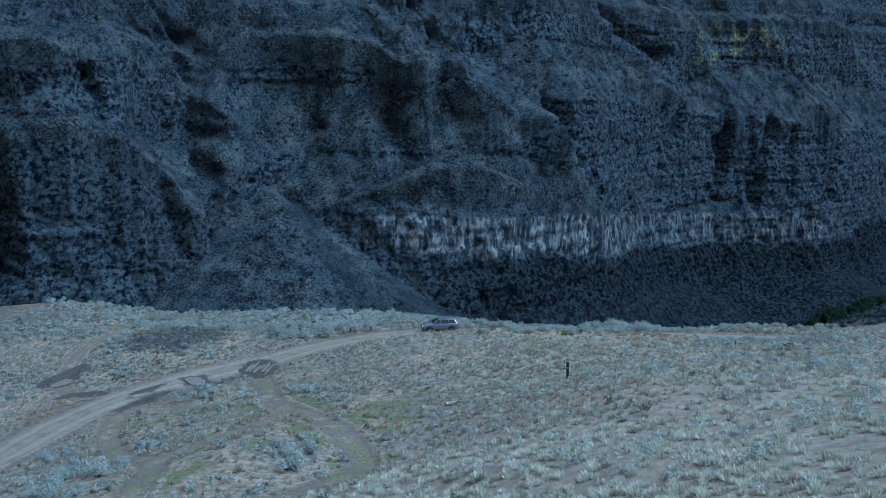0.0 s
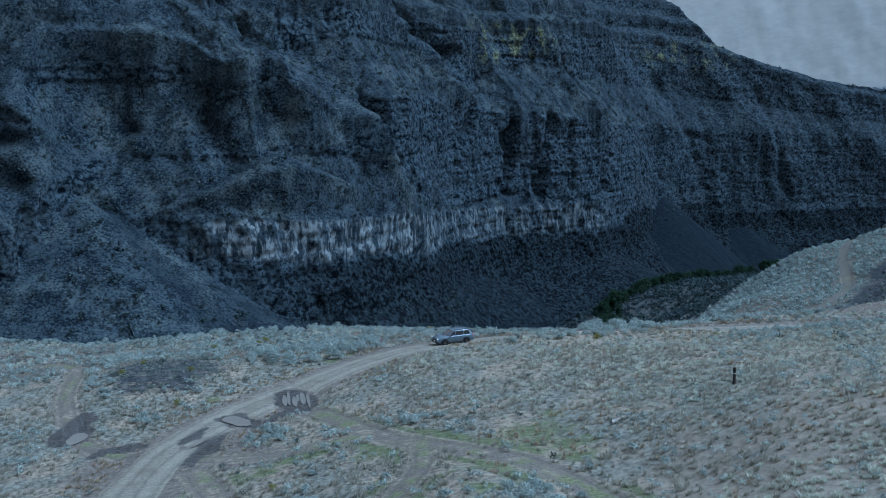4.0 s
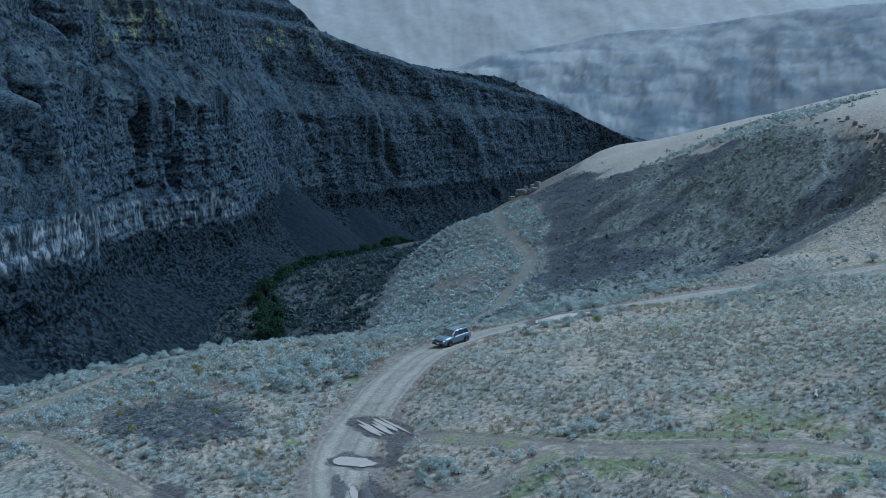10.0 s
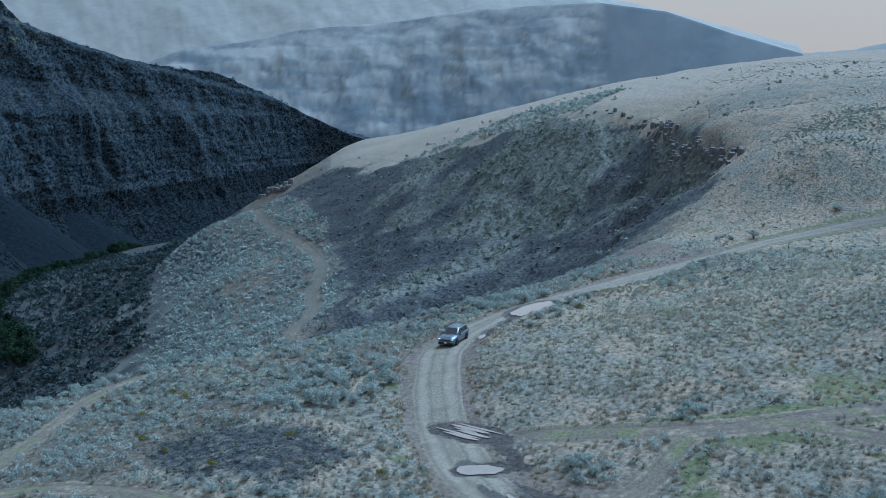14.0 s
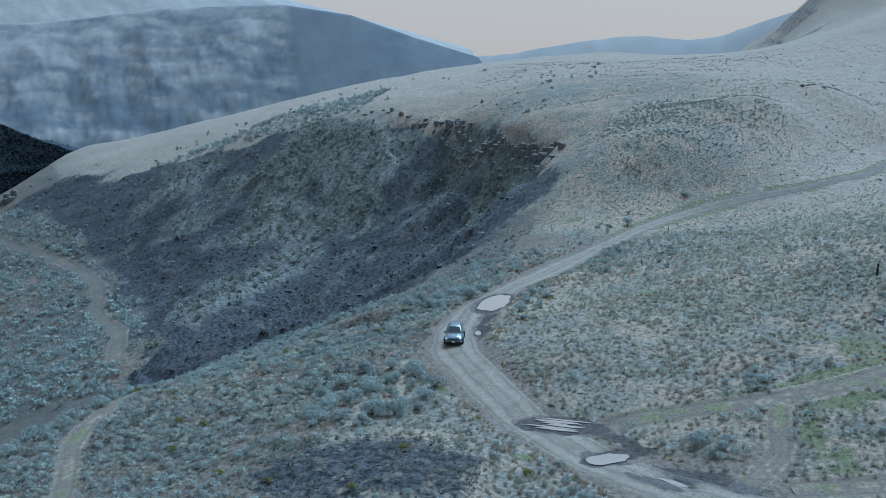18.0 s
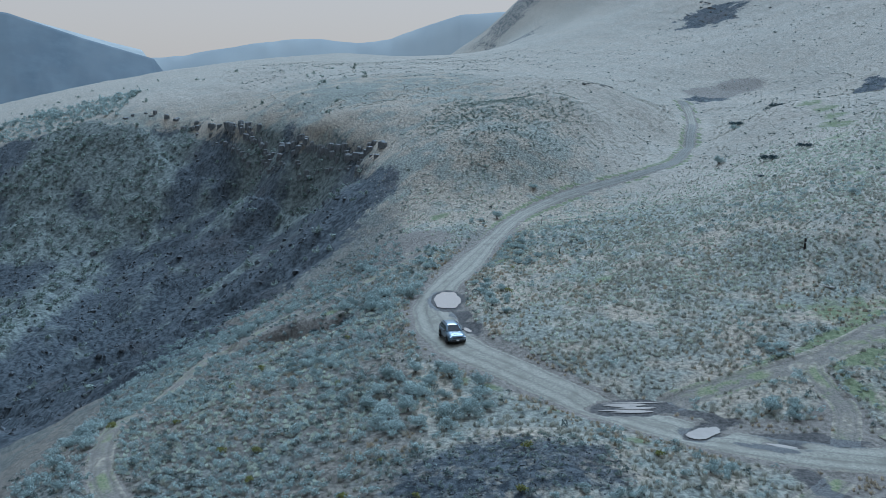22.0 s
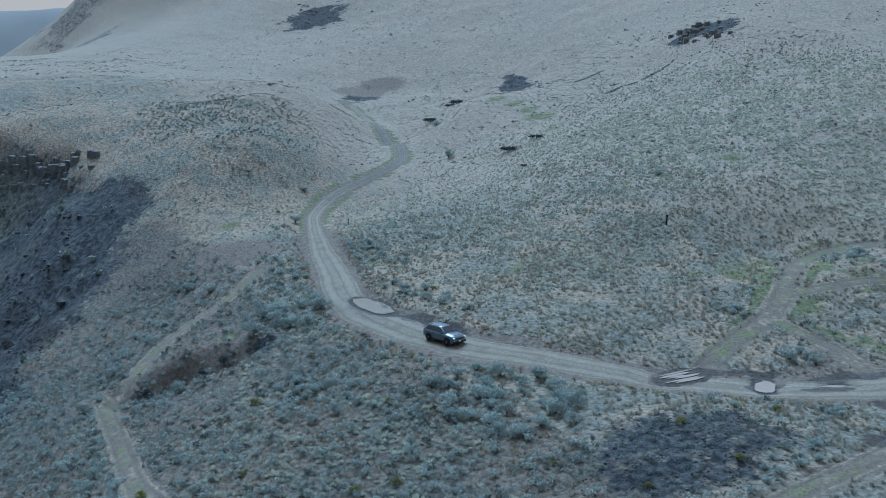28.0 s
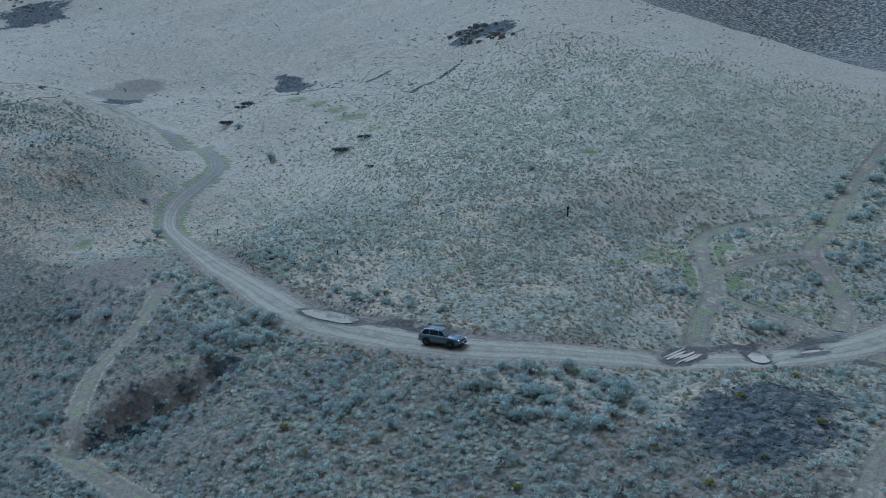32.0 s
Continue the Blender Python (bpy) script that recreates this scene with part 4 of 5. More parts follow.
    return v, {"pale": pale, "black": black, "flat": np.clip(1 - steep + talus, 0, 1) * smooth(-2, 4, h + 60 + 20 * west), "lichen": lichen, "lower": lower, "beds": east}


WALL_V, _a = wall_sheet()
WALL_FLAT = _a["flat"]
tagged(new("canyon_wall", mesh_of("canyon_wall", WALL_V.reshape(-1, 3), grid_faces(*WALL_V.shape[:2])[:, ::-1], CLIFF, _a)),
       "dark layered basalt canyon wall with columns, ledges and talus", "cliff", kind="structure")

# ---- distant mountains beyond the river ----
def far_hills():
    az = np.radians(np.concatenate([np.linspace(-20, 24, 60), np.linspace(24.1, 100, 760), np.linspace(100.3, 140, 60)]))
    r = np.concatenate([np.arange(640, 1400, 60), np.arange(1400, 2460, 9), np.arange(2460, 3000, 40), np.arange(3000, 4050, 18), np.arange(4050, 4700, 100)])
    a, rr = np.meshgrid(az, r)
    d = np.degrees(a)
    x, y = rr * np.sin(a), 100 + rr * np.cos(a)
    massif = 30 + 2350 * np.tan(np.radians(np.interp(d, [-20, 60, 66, 68.6, 70.4, 72, 74.5, 77, 78.6, 79.6, 82], [7.0, 6.0, 4.3, 3.4, 3.0, 2.6, 1.9, 1.2, 0.8, -0.6, -2.5])))
    table = 30 + 3900 * np.tan(np.radians(np.interp(d, [76, 80, 82.5, 85.9, 89, 91, 93, 95, 97, 130], [0.1, 0.3, 0.75, 1.35, 1.4, 1.2, 1.55, 2.2, 2.8, 5.0])))
    # the nearer, layered massif: a crest with benches and side gullies below it
    crest = 30 + 1950 * np.tan(np.radians(np.interp(d, [-20, 36, 41.2, 43.7, 46.9, 50.5, 55.8, 60.7, 67.6, 71.5, 75.3, 79, 79.7, 82], [-1.5, -0.8, -0.1, 0.7, 1.05, 1.8, 2.2, 2.95, 3.25, 2.7, 1.4, 0.3, -0.7, -2.5])))
    u = np.clip((rr - 1420) / 530, 0, 1)
    bluff = smooth(0, 1.0, d - 67.2 - 1.3 * (1 - u) - 0.5 * fbm(u * 6, d * 0, 3, 71))
    skew = d + 2.2 * (1 - u) + 1.2 * fbm(d / 6, u * 2.5, 3, 61)
    z = -185 + (crest + 185) * u ** 0.92
    z = z - smooth(0.0, 0.15, u) * smooth(1.0, 0.75, u) * (1 - 0.75 * bluff) * (28 * (0.62 - ridged(skew / 6.5, u * 0.8, 4, 62, 0.6)) + 9 * fbm(d / 1.3, u * 6, 4, 63))
    bench = (z + 14 * fbm(d / 4, u * 3, 3, 64)) / 27.0
    up = bench - np.floor(bench)
    z = z + (1 - bluff) * smooth(0.02, 0.12, u) * smooth(1.0, 0.85, u) * 27.0 * 0.16 * (smooth(0.35, 0.95, up) - up)
    # the pale grassy range behind it, with soft slanting folds
    w = np.clip((rr - 1990) / 380, 0, 1)
    fold = ridged((d + 9.0 * w + 1.5 * fbm(d / 5, w * 2, 2, 74)) / 5.0, w * 0.8, 3, 73, 0.4) - 0.6
    rear = crest - 45 + (massif - crest + 45) * (0.75 * w + 0.25 * smooth(0, 1, w)) + smooth(0, 0.2, w) * smooth(1.0, 0.8, w) * (9 * fold + 4 * fbm(d / 1.2 + 2 * w, w * 5, 4, 75))
    behind = rr > 1950
    z = np.where(behind, np.where(rear > crest - (rr - 1950) * 0.5, rear, crest - (rr - 1950) * 0.5), z)
    far_ = np.clip((rr - 3000) / 900, 0, 1)
    z = np.where(rr > 2460, np.maximum(np.minimum(z, massif) - (rr - 2400) * 0.12, -185 + (table + 185) * (0.5 * far_ ** 0.6 + 0.5 * smooth(0.2, 1, far_)) + 8 * fbm(d / 2.2, far_ * 2, 3, 66)), z)
    beds = fbm(d / 2.0 + 0.3 * bench, bench * 1.3, 5, 69, 0.65)
    patch = fbm(d / 1.5 + 2 * u, u * 7, 6, 67, 0.68)
    rock = 0.62 - 0.35 * u + 0.14 * smooth(0.75, 0.2, up) * smooth(0.05, 0.1, u) + 0.04 + 0.32 * patch + 0.45 * beds
    # shade in the side gullies is painted in: darker colour along their folds
    rock = rock + 0.5 * smooth(0.5, 0.85, 1 - ridged(skew / 6.5, u * 0.8, 4, 62, 0.6)) + 0.12
    rock = rock * (1 - bluff) + bluff * (0.78 + 0.1 * fbm((skew + 3 * u) / 1.1, u * 5, 4, 72))
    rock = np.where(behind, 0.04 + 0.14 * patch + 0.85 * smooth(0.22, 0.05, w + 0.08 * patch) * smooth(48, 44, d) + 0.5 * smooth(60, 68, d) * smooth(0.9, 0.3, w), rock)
    # the farthest tableland gets one even tone, painted as haze
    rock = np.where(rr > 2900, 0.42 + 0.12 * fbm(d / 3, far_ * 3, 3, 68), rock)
    return np.stack([x, y, z], -1), {"rock": np.clip(rock, 0, 1), "pale": np.where(behind, 0.6, 0.5 + 0.5 * beds)}


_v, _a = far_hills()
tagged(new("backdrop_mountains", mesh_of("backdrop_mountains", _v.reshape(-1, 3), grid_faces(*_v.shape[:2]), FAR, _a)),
       "mountains coloured hazy blue-grey, with pale grassy upper slopes", "mountains", kind="structure")

# ---- plants and stones ----
RNG = np.random.default_rng(7)


def tuft(count, height, reach, width, seed):
    """A rounded tuft of grass: single narrow blades that fan out from the root."""
    g = np.random.default_rng(seed)
    a, tilt = g.uniform(0, 2 * np.pi, count), np.radians(g.uniform(4, 78, count))
    long = g.uniform(0.7, 1.15, count)
    root = np.stack([0.3 * reach * np.sin(tilt) * np.cos(a), 0.3 * reach * np.sin(tilt) * np.sin(a), np.full(count, -0.04)], -1)
    tip = np.stack([reach * long * np.sin(tilt) * np.cos(a), reach * long * np.sin(tilt) * np.sin(a), height * long * np.cos(tilt) + 0.03], -1)
    b = a + g.normal(0, 0.9, count)
    side = 0.5 * width * np.stack([-np.sin(b), np.cos(b), np.zeros(count)], -1)
    v = np.stack([root - side, root + side, tip + 0.35 * side], 1).reshape(-1, 3)
    return v, np.arange(count * 3).reshape(-1, 3)


def leaves(count, size, lobes, radius, height, seed, spread_=0.55):
    """Small leaf blades on the shells of a few uneven lobes."""
    g = np.random.default_rng(seed)
    c = np.stack([g.normal(0, radius * spread_, lobes), g.normal(0, radius * spread_, lobes), g.uniform(0.35, 0.8, lobes) * height], -1)
    c[0, :2] *= 0.2
    rr = radius * g.uniform(0.35, 0.62, lobes)
    k = g.integers(0, lobes, count)
    d = g.normal(size=(count, 3))
    d[:, 2] = np.abs(d[:, 2]) * 0.9 - 0.25
    d /= np.linalg.norm(d, axis=1)[:, None]
    p = c[k] + d * rr[k][:, None] * g.uniform(0.55, 1.08, count)[:, None] * np.array([1, 1, 0.85 * height / max(radius, 0.1) * 0.8 + 0.25])
    p[:, 2] = np.maximum(p[:, 2], 0.02)
    n_ = d + g.normal(0, 0.38, (count, 3)) + np.array([0, 0, 0.25])
    q = np.cross(n_, g.normal(size=(count, 3))) + 0.35 * d
    q /= np.linalg.norm(q, axis=1)[:, None]
    w = np.cross(q, n_)
    w /= np.linalg.norm(w, axis=1)[:, None]
    sz = size * g.uniform(0.6, 1.4, count)[:, None]
    v = np.stack([p - w * sz * 0.45, p + w * sz * 0.45, p + q * sz], 1).reshape(-1, 3)
    return v, np.arange(count * 3).reshape(-1, 3)


def stone(seed):
    """One angular stone of twenty faces."""
    g = np.random.default_rng(seed)
    bm = bmesh.new()
    bmesh.ops.create_icosphere(bm, subdivisions=1, radius=0.5)
    v = np.array([w.co[:] for w in bm.verts])
    f = np.array([[w.index for w in q.verts] for q in bm.faces])
    bm.free()
    v = v * g.uniform(0.6, 1.25, (len(v), 1)) * g.uniform(0.6, 1.2, 3) * np.array([1, 1, 0.75])
    return v, f


def strew(templates, xyz, size, tall=None, lean=0.0):
    """Copies of the templates at the given places, joined into arrays, with a tint for each copy."""
    n = len(xyz)
    turn, which, tint = RNG.uniform(0, 2 * np.pi, n), RNG.integers(0, len(templates), n), RNG.uniform(0, 1, n)
    tall = size if tall is None else tall
    vs, fs, ts, off = [], [], [], 0
    for k, (tv, tf) in enumerate(templates):
        i = np.where(which == k)[0]
        if not len(i):
            continue
        c, s = np.cos(turn[i])[:, None], np.sin(turn[i])[:, None]
        x = (tv[None, :, 0] * c - tv[None, :, 1] * s) * size[i, None] + xyz[i, 0, None]
        y = (tv[None, :, 0] * s + tv[None, :, 1] * c) * size[i, None] + xyz[i, 1, None]
        z = tv[None, :, 2] * tall[i, None] + xyz[i, 2, None]
        vs.append(np.stack([x, y, z], -1).reshape(-1, 3))
        fs.append((tf[None] + (np.arange(len(i)) * len(tv))[:, None, None] + off).reshape(-1, 3))
        ts.append(np.repeat(tint[i], len(tv)))
        off += len(i) * len(tv)
    return np.vstack(vs), np.vstack(fs), {"tint": np.concatenate(ts)}


def clear(x, y, road=3.1, track=1.2):
    ok = (line_distance(x, y, ROAD[::2]) > road) & (line_distance(x, y, TRACK_POINTS) > track) & (soaked(x, y) < 0.3)
    return ok & (np.hypot(x + 0.3, y - 119.4) > 3.4)


def field(x0, x1, y0, y1, count, keep, road=3.1, track=1.2):
    """Random places in a rectangle, kept with the chance that keep(x, y) gives."""
    x, y = RNG.uniform(x0, x1, count), RNG.uniform(y0, y1, count)
    ok = (RNG.uniform(0, 1, count) < keep(x, y)) & clear(x, y, road, track)
    x, y = x[ok], y[ok]
    return np.stack([x, y, ground_height(x, y)], -1)


def stuff(name, label, category, templates, xyz, size, material, tall=None):
    v, f, a = strew(templates, xyz, size, tall)
    return tagged(new(name, mesh_of(name, v, f, material, a, shade=False)), label, category, kind="stuff")


def grassy(x, y):
    g = smooth(-1.0, 2.0, -inside(GRAVEL, x, y)) * smooth(-2, 5, -inside(GULLY_SCREE, x, y)) * (1 - 0.9 * spots(x, y, BARE)) * (1 - 0.85 * spots(x, y, GREENS)) * (1 - scree_patches(x, y))
    rd = line_distance(x, y, ROAD[::2])
    g = g * (1 - 0.8 * smooth(1.7, 0.3, np.abs(rd - 3.4)) * smooth(30, 60, x))
    return g * (0.35 + 0.65 * smooth(0.35, 0.6, vnoise(x / 9, y / 9, 80) * 0.6 + vnoise(x / 2.5, y / 2.5, 81) * 0.4))


TUFTS = [tuft(30, 0.27, 0.32, 0.06, 100 + k) for k in range(6)]
MOUNDS = [tuft(50, 0.27, 0.36, 0.075, 180 + k) for k in range(8)]
FAR_TUFTS = [tuft(12, 0.24, 0.42, 0.085, 120 + k) for k in range(5)]
_p = np.vstack([field(-62, 62, 54, 158, 30000, lambda x, y: grassy(x, y) * (0.55 + 0.45 * smooth(121, 110, y)) * smooth(63, 40, x)),
                field(-60, 95, -35, 54, 10000, lambda x, y: grassy(x, y) * smooth(95, 45, x) * smooth(-35, -10, y))])
stuff("bunchgrass", "pale straw-coloured bunchgrass tufts over the near slopes", "grass", TUFTS, _p, RNG.uniform(0.6, 1.5, len(_p)), BUNCHGRASS)
FAR_PLACES = np.vstack([field(30, 170, -30, 135, 29000, lambda x, y: grassy(x, y) * 0.8 * smooth(32, 66, x)), field(-20, 330, -140, 20, 9000, lambda x, y: grassy(x, y) * 0.6),
                field(150, 330, 20, 170, 15000, lambda x, y: grassy(x, y) * 0.6)])
_p = field(-45, 95, -10, 62, 24000, lambda x, y: 0.95 * smooth(105, 45, x) * smooth(-20, 12, y) * smooth(64, 50, y) * smooth(0.25, 0.5, vnoise(x / 4, y / 4, 82) + 0.1) * (1 - spots(x, y, GREENS)))
stuff("bunchgrass", "rounded pale bunchgrass clumps on the foreground hill", "grass", MOUNDS, _p, RNG.uniform(0.6, 1.35, len(_p)), CLUMP)
_p = field(-24, 100, 54, 120, 19000, lambda x, y: grassy(x, y) * 0.8 * smooth(100, 40, x) * smooth(-22, -4, x + 0.5 * (y - 110)), 3.4, 2.0)
stuff("bunchgrass", "rounded pale grass and sage mounds on the slope above the road", "grass", MOUNDS, _p, RNG.uniform(0.5, 1.15, len(_p)), CLUMP)
_p = np.vstack([field(-24, 22, 123, 152, 3000, lambda x, y: 0.75 * smooth(0.4, 0.6, vnoise(x / 6, y / 6, 95))), field(-62, -24, 132, 162, 1600, lambda x, y: 0.6 * smooth(0.4, 0.6, vnoise(x / 6, y / 6, 96)))])
stuff("bunchgrass", "pale rounded tufts on the bench below the road", "grass", MOUNDS, _p, RNG.uniform(0.6, 1.25, len(_p)), CLUMP)
_p = np.vstack([field(-45, 45, 88, 140, 9000, lambda x, y: smooth(7.5, 4.0, line_distance(x, y, ROAD[::2])) * smooth(0.3, 0.55, vnoise(x / 5, y / 5, 91)), 2.9), field(-30, 60, 56, 140, 6000, lambda x, y: 0.8 * smooth(0.6, 0.75, vnoise(x / 8, y / 8, 92)))])
stuff("bunchgrass", "warm tan dry grass along the road and in patches", "grass", TUFTS, _p, RNG.uniform(0.6, 1.3, len(_p)), STRAW)
_p = FAR_PLACES
stuff("bunchgrass", "thin pale bunchgrass over the hills beyond the road", "grass", FAR_TUFTS, _p, RNG.uniform(0.5, 1.15, len(_p)), HILL_GRASS)


def sagy(x, y):
    n = smooth(0.48, 0.68, vnoise(x / 11, y / 11, 84) * 0.65 + vnoise(x / 3, y / 3, 85) * 0.35)
    low = smooth(118, 126, y) * 0.55 + smooth(-6, -14, x) * smooth(100, 40, y) * 0.25 + 0.28 * smooth(0, 6, x) * smooth(60, 50, x) * smooth(92, 100, y) * smooth(120, 117, y)
    n = n * (1 - 0.5 * smooth(98, 88, y) * smooth(-5, 5, x))
    return np.clip(n * 0.5 + low * (0.25 + 0.75 * n), 0, 1) * (1 - 0.85 * smooth(-1, 2, inside(GRAVEL, x, y))) * (1 - spots(x, y, BARE)) * smooth(66, 35, x)


SMALL_SAGE = [leaves(84, 0.11, 4, 0.42, 0.5, 140 + k, 0.42) for k in range(6)]
SCRUB = [leaves(26, 0.34, 4, 0.5, 0.6, 150 + k) for k in range(5)]
_p = np.vstack([field(-50, 70, -25, 54, 2600, lambda x, y: (0.15 + 0.6 * sagy(x, y)) * smooth(70, 35, x)), field(-8, 58, 22, 80, 1500, lambda x, y: 0.55 * smooth(-6, 6, x) * smooth(58, 30, x))])
stuff("small_sagebrush", "low grey-green sagebrush dotted over the grassy hill", "shrub", [leaves(84, 0.085, 5, 0.36, 0.42, 170 + k) for k in range(6)], _p, RNG.uniform(0.5, 1.3, len(_p)), SAGE)
_p = np.vstack([field(-62, 62, 54, 160, 11000, sagy), field(-62, 62, 121, 160, 5600, lambda x, y: 0.8 * (inside(GRAVEL, x, y) < 0) * (0.4 + 0.6 * vnoise(x / 6, y / 6, 83)))])
stuff("small_sagebrush", "small grey-green sagebrush among the bunchgrass", "shrub", SMALL_SAGE, _p, RNG.uniform(0.5, 1.25, len(_p)), SAGE)
_p = field(-42, -24, 108, 132, 700, lambda x, y: 0.9 * (inside(GRAVEL, x, y) > -1))
stuff("small_sagebrush", "tiny sage seedlings dotted over the stony patch", "shrub", SMALL_SAGE, _p, RNG.uniform(0.25, 0.7, len(_p)), SAGE_MID)


def slope_scrub(x, y):
    g = smooth(-2, 4, inside(GULLY_SCREE, x, y))
    return (1 - g) * smooth(0.42, 0.7, vnoise(x / 16, y / 16, 86) * 0.6 + vnoise(x / 5, y / 5, 87) * 0.4) * 0.03 + g * (0.04 + 0.8 * smooth(0.4, 0.95, gully_cover(x, y)) * smooth(12, 6, land(x, y)))


_p = np.vstack([field(40, 290, 120, 380, 24000, slope_scrub), field(62, 180, 20, 125, 1600, lambda x, y: 0.12 * slope_scrub(x, y)),
                field(-20, 330, -140, 20, 900, lambda x, y: 0.3 * slope_scrub(x, y))])
stuff("slope_scrub", "scattered grey-green scrub on the gully and hill slopes", "shrub", SCRUB, _p, RNG.uniform(0.5, 1.6, len(_p)), SAGE_MID)
_p = field(55, 250, 195, 400, 19000, lambda x, y: 0.8 * smooth(-3, 2, -inside(GULLY_SCREE, x, y)) * smooth(-60, -48, ground_height(x, y)), 3, 2.2)
stuff("spur_sage", "dense pale sage over the low spur beside the track", "shrub", SCRUB, _p, RNG.uniform(0.6, 1.7, len(_p)), SAGE)
_p = np.vstack([field(80, 150, 74, 116, 9500, lambda x, y: 0.6 * smooth(-9, 8, inside(DARK_KNOLL, x, y)) * (0.3 + 0.7 * smooth(0.3, 0.65, vnoise(x / 6, y / 6, 89)))),
                field(80, 112, -40, -10, 260, lambda x, y: 1.0 * (scree_patches(x, y) > 0.3)), field(120, 200, -20, 36, 500, lambda x, y: 0.8 * (scree_patches(x, y) > 0.4))])
stuff("knoll_scrub", "dark grey sage speckling the knoll and the stony patches", "shrub", SCRUB, _p, RNG.uniform(0.2, 0.5, len(_p)), SAGE_MID)
_p = field(60, 330, 300, 560, 9000, lambda x, y: (ground_height(x, y) < -58) * (0.35 + 0.65 * vnoise(x / 12, y / 12, 88)))
stuff("canyon_scrub", "dense grey-green scrub on the canyon floor", "shrub", SCRUB, _p, RNG.uniform(1.6, 3.6, len(_p)), DULL_SAGE)
_w = np.where((WALL_FLAT > 0.6) & (WALL_V[..., 2] > -75) & (WALL_V[..., 2] < 70) & (WALL_V[..., 0] > -130))
_i = RNG.choice(len(_w[0]), 2600, replace=False)
_p = WALL_V[_w[0][_i], _w[1][_i]]
stuff("ledge_scrub", "small dull scrub on the ledges and talus of the canyon wall", "shrub", SCRUB, _p, RNG.uniform(0.6, 2.2, len(_p)), DULL_SAGE)
_p = np.vstack([field(-62, 70, 120, 160, 4200, lambda x, y: 0.5 * smooth(0.4, 0.6, vnoise(x / 5, y / 5, 93))), field(-40, 100, 20, 120, 1700, lambda x, y: 0.5 * smooth(0.45, 0.65, vnoise(x / 9, y / 9, 94))),
                field(30, 300, -100, 48, 3200, lambda x, y: 0.25 + 0.75 * smooth(0.5, 0.7, vnoise((x + 0.5 * y) / 7, y / 22, 98))), field(95, 330, 50, 160, 1800, lambda x, y: smooth(0, 6, -inside(GULLY_SCREE, x, y)) * smooth(0.45, 0.7, vnoise(x / 12, y / 12, 99)))])
stuff("small_sagebrush", "low dark grey-green scrub between the pale tufts", "shrub", [leaves(46, 0.13, 4, 0.42, 0.42, 190 + k, 0.42) for k in range(6)], _p, RNG.uniform(0.4, 1.1, len(_p)), DARK_SAGE)
STONES = [stone(160 + k) for k in range(7)]
_p = np.vstack([field(40, 285, 120, 370, 24000, lambda x, y: smooth(3, 9, inside(GULLY_SCREE, x, y)) * (0.3 + 0.7 * smooth(0.6, 0.2, gully_cover(x, y)))),
                field(-42, -24, 108, 132, 1200, lambda x, y: 1.0 * (inside(GRAVEL, x, y) > -1))])
stuff("scree_stones", "loose dark basalt stones on the scree", "stones", STONES, _p, np.where(_p[:, 0] < 0, 0.22, 1.0) * RNG.gamma(1.6, 0.24, len(_p)) + 0.1, STONE)
_i = RNG.choice(len(_w[0]), 5000, replace=False)
_p = WALL_V[_w[0][_i], _w[1][_i]]
stuff("talus_boulders", "broken basalt boulders on the canyon wall's talus", "stones", STONES, _p, RNG.gamma(1.4, 0.24, len(_p)) + 0.15, STONE_DARK)


# ---- single sagebrush, each a thing with stems and foliage ----
def part(name, data, parent, label=""):
    ob = new(name, data)
    ob.parent = parent
    return tagged(ob, label) if label else ob


def stems(count, height, reach, seed):
    g = np.random.default_rng(seed)
    vs, fs, off = [], [], 0
    for _ in range(count):
        a, lean, hi = g.uniform(0, 2 * np.pi), reach * g.uniform(0.3, 0.9), height * g.uniform(0.6, 0.95)
        knee = np.array([0.45 * lean * np.cos(a + 0.4), 0.45 * lean * np.sin(a + 0.4), 0.45 * hi])
        for p, q, r0, r1 in ((np.array([0, 0, -0.08]), knee, 0.035, 0.024), (knee, np.array([lean * np.cos(a), lean * np.sin(a), hi]), 0.024, 0.008)):
            ring = np.array([[np.cos(t), np.sin(t), 0] for t in (0, 2.1, 4.2)])
            vs += [p + ring * r0, q + ring * r1]
            fs.append(np.array([[i, (i + 1) % 3, 3 + (i + 1) % 3] for i in range(3)] + [[i, 3 + (i + 1) % 3, 3 + i] for i in range(3)]) + off)
            off += 6
    return np.vstack(vs), np.vstack(fs)


def bush(name, label, category, group, seed, radius, height, count, size, material, lobes=7):
    """A shrub at the origin: an Empty with its stems and foliage."""
    v, f = leaves(count, size, lobes, radius, height, seed, 0.42)
    foliage = mesh_of("foliage", v, f, material, {"tint": np.full(len(v), 0.25 + 0.5 * ((seed * 37) % 10) / 10)}, shade=False)
    v, f = stems(7, height * 0.75, radius * 0.7, seed)
    wood = mesh_of("branchwork", v, f, TWIG)
    top = tagged(new(name), label, category, group)
    part("branchwork", wood, top)
    part("foliage", foliage, top)
    return top


SAGE_SORTS = [bush("sagebrush", ("rounded", "spreading", "tall ragged")[k % 3] + " grey-green sagebrush on the dry bench", "sagebrush", "sagebrush on the bench",
                   200 + k, 0.7, 0.85, 1250, 0.085, SAGE, 6 + k % 3) for k in range(6)]
used = [False] * 6


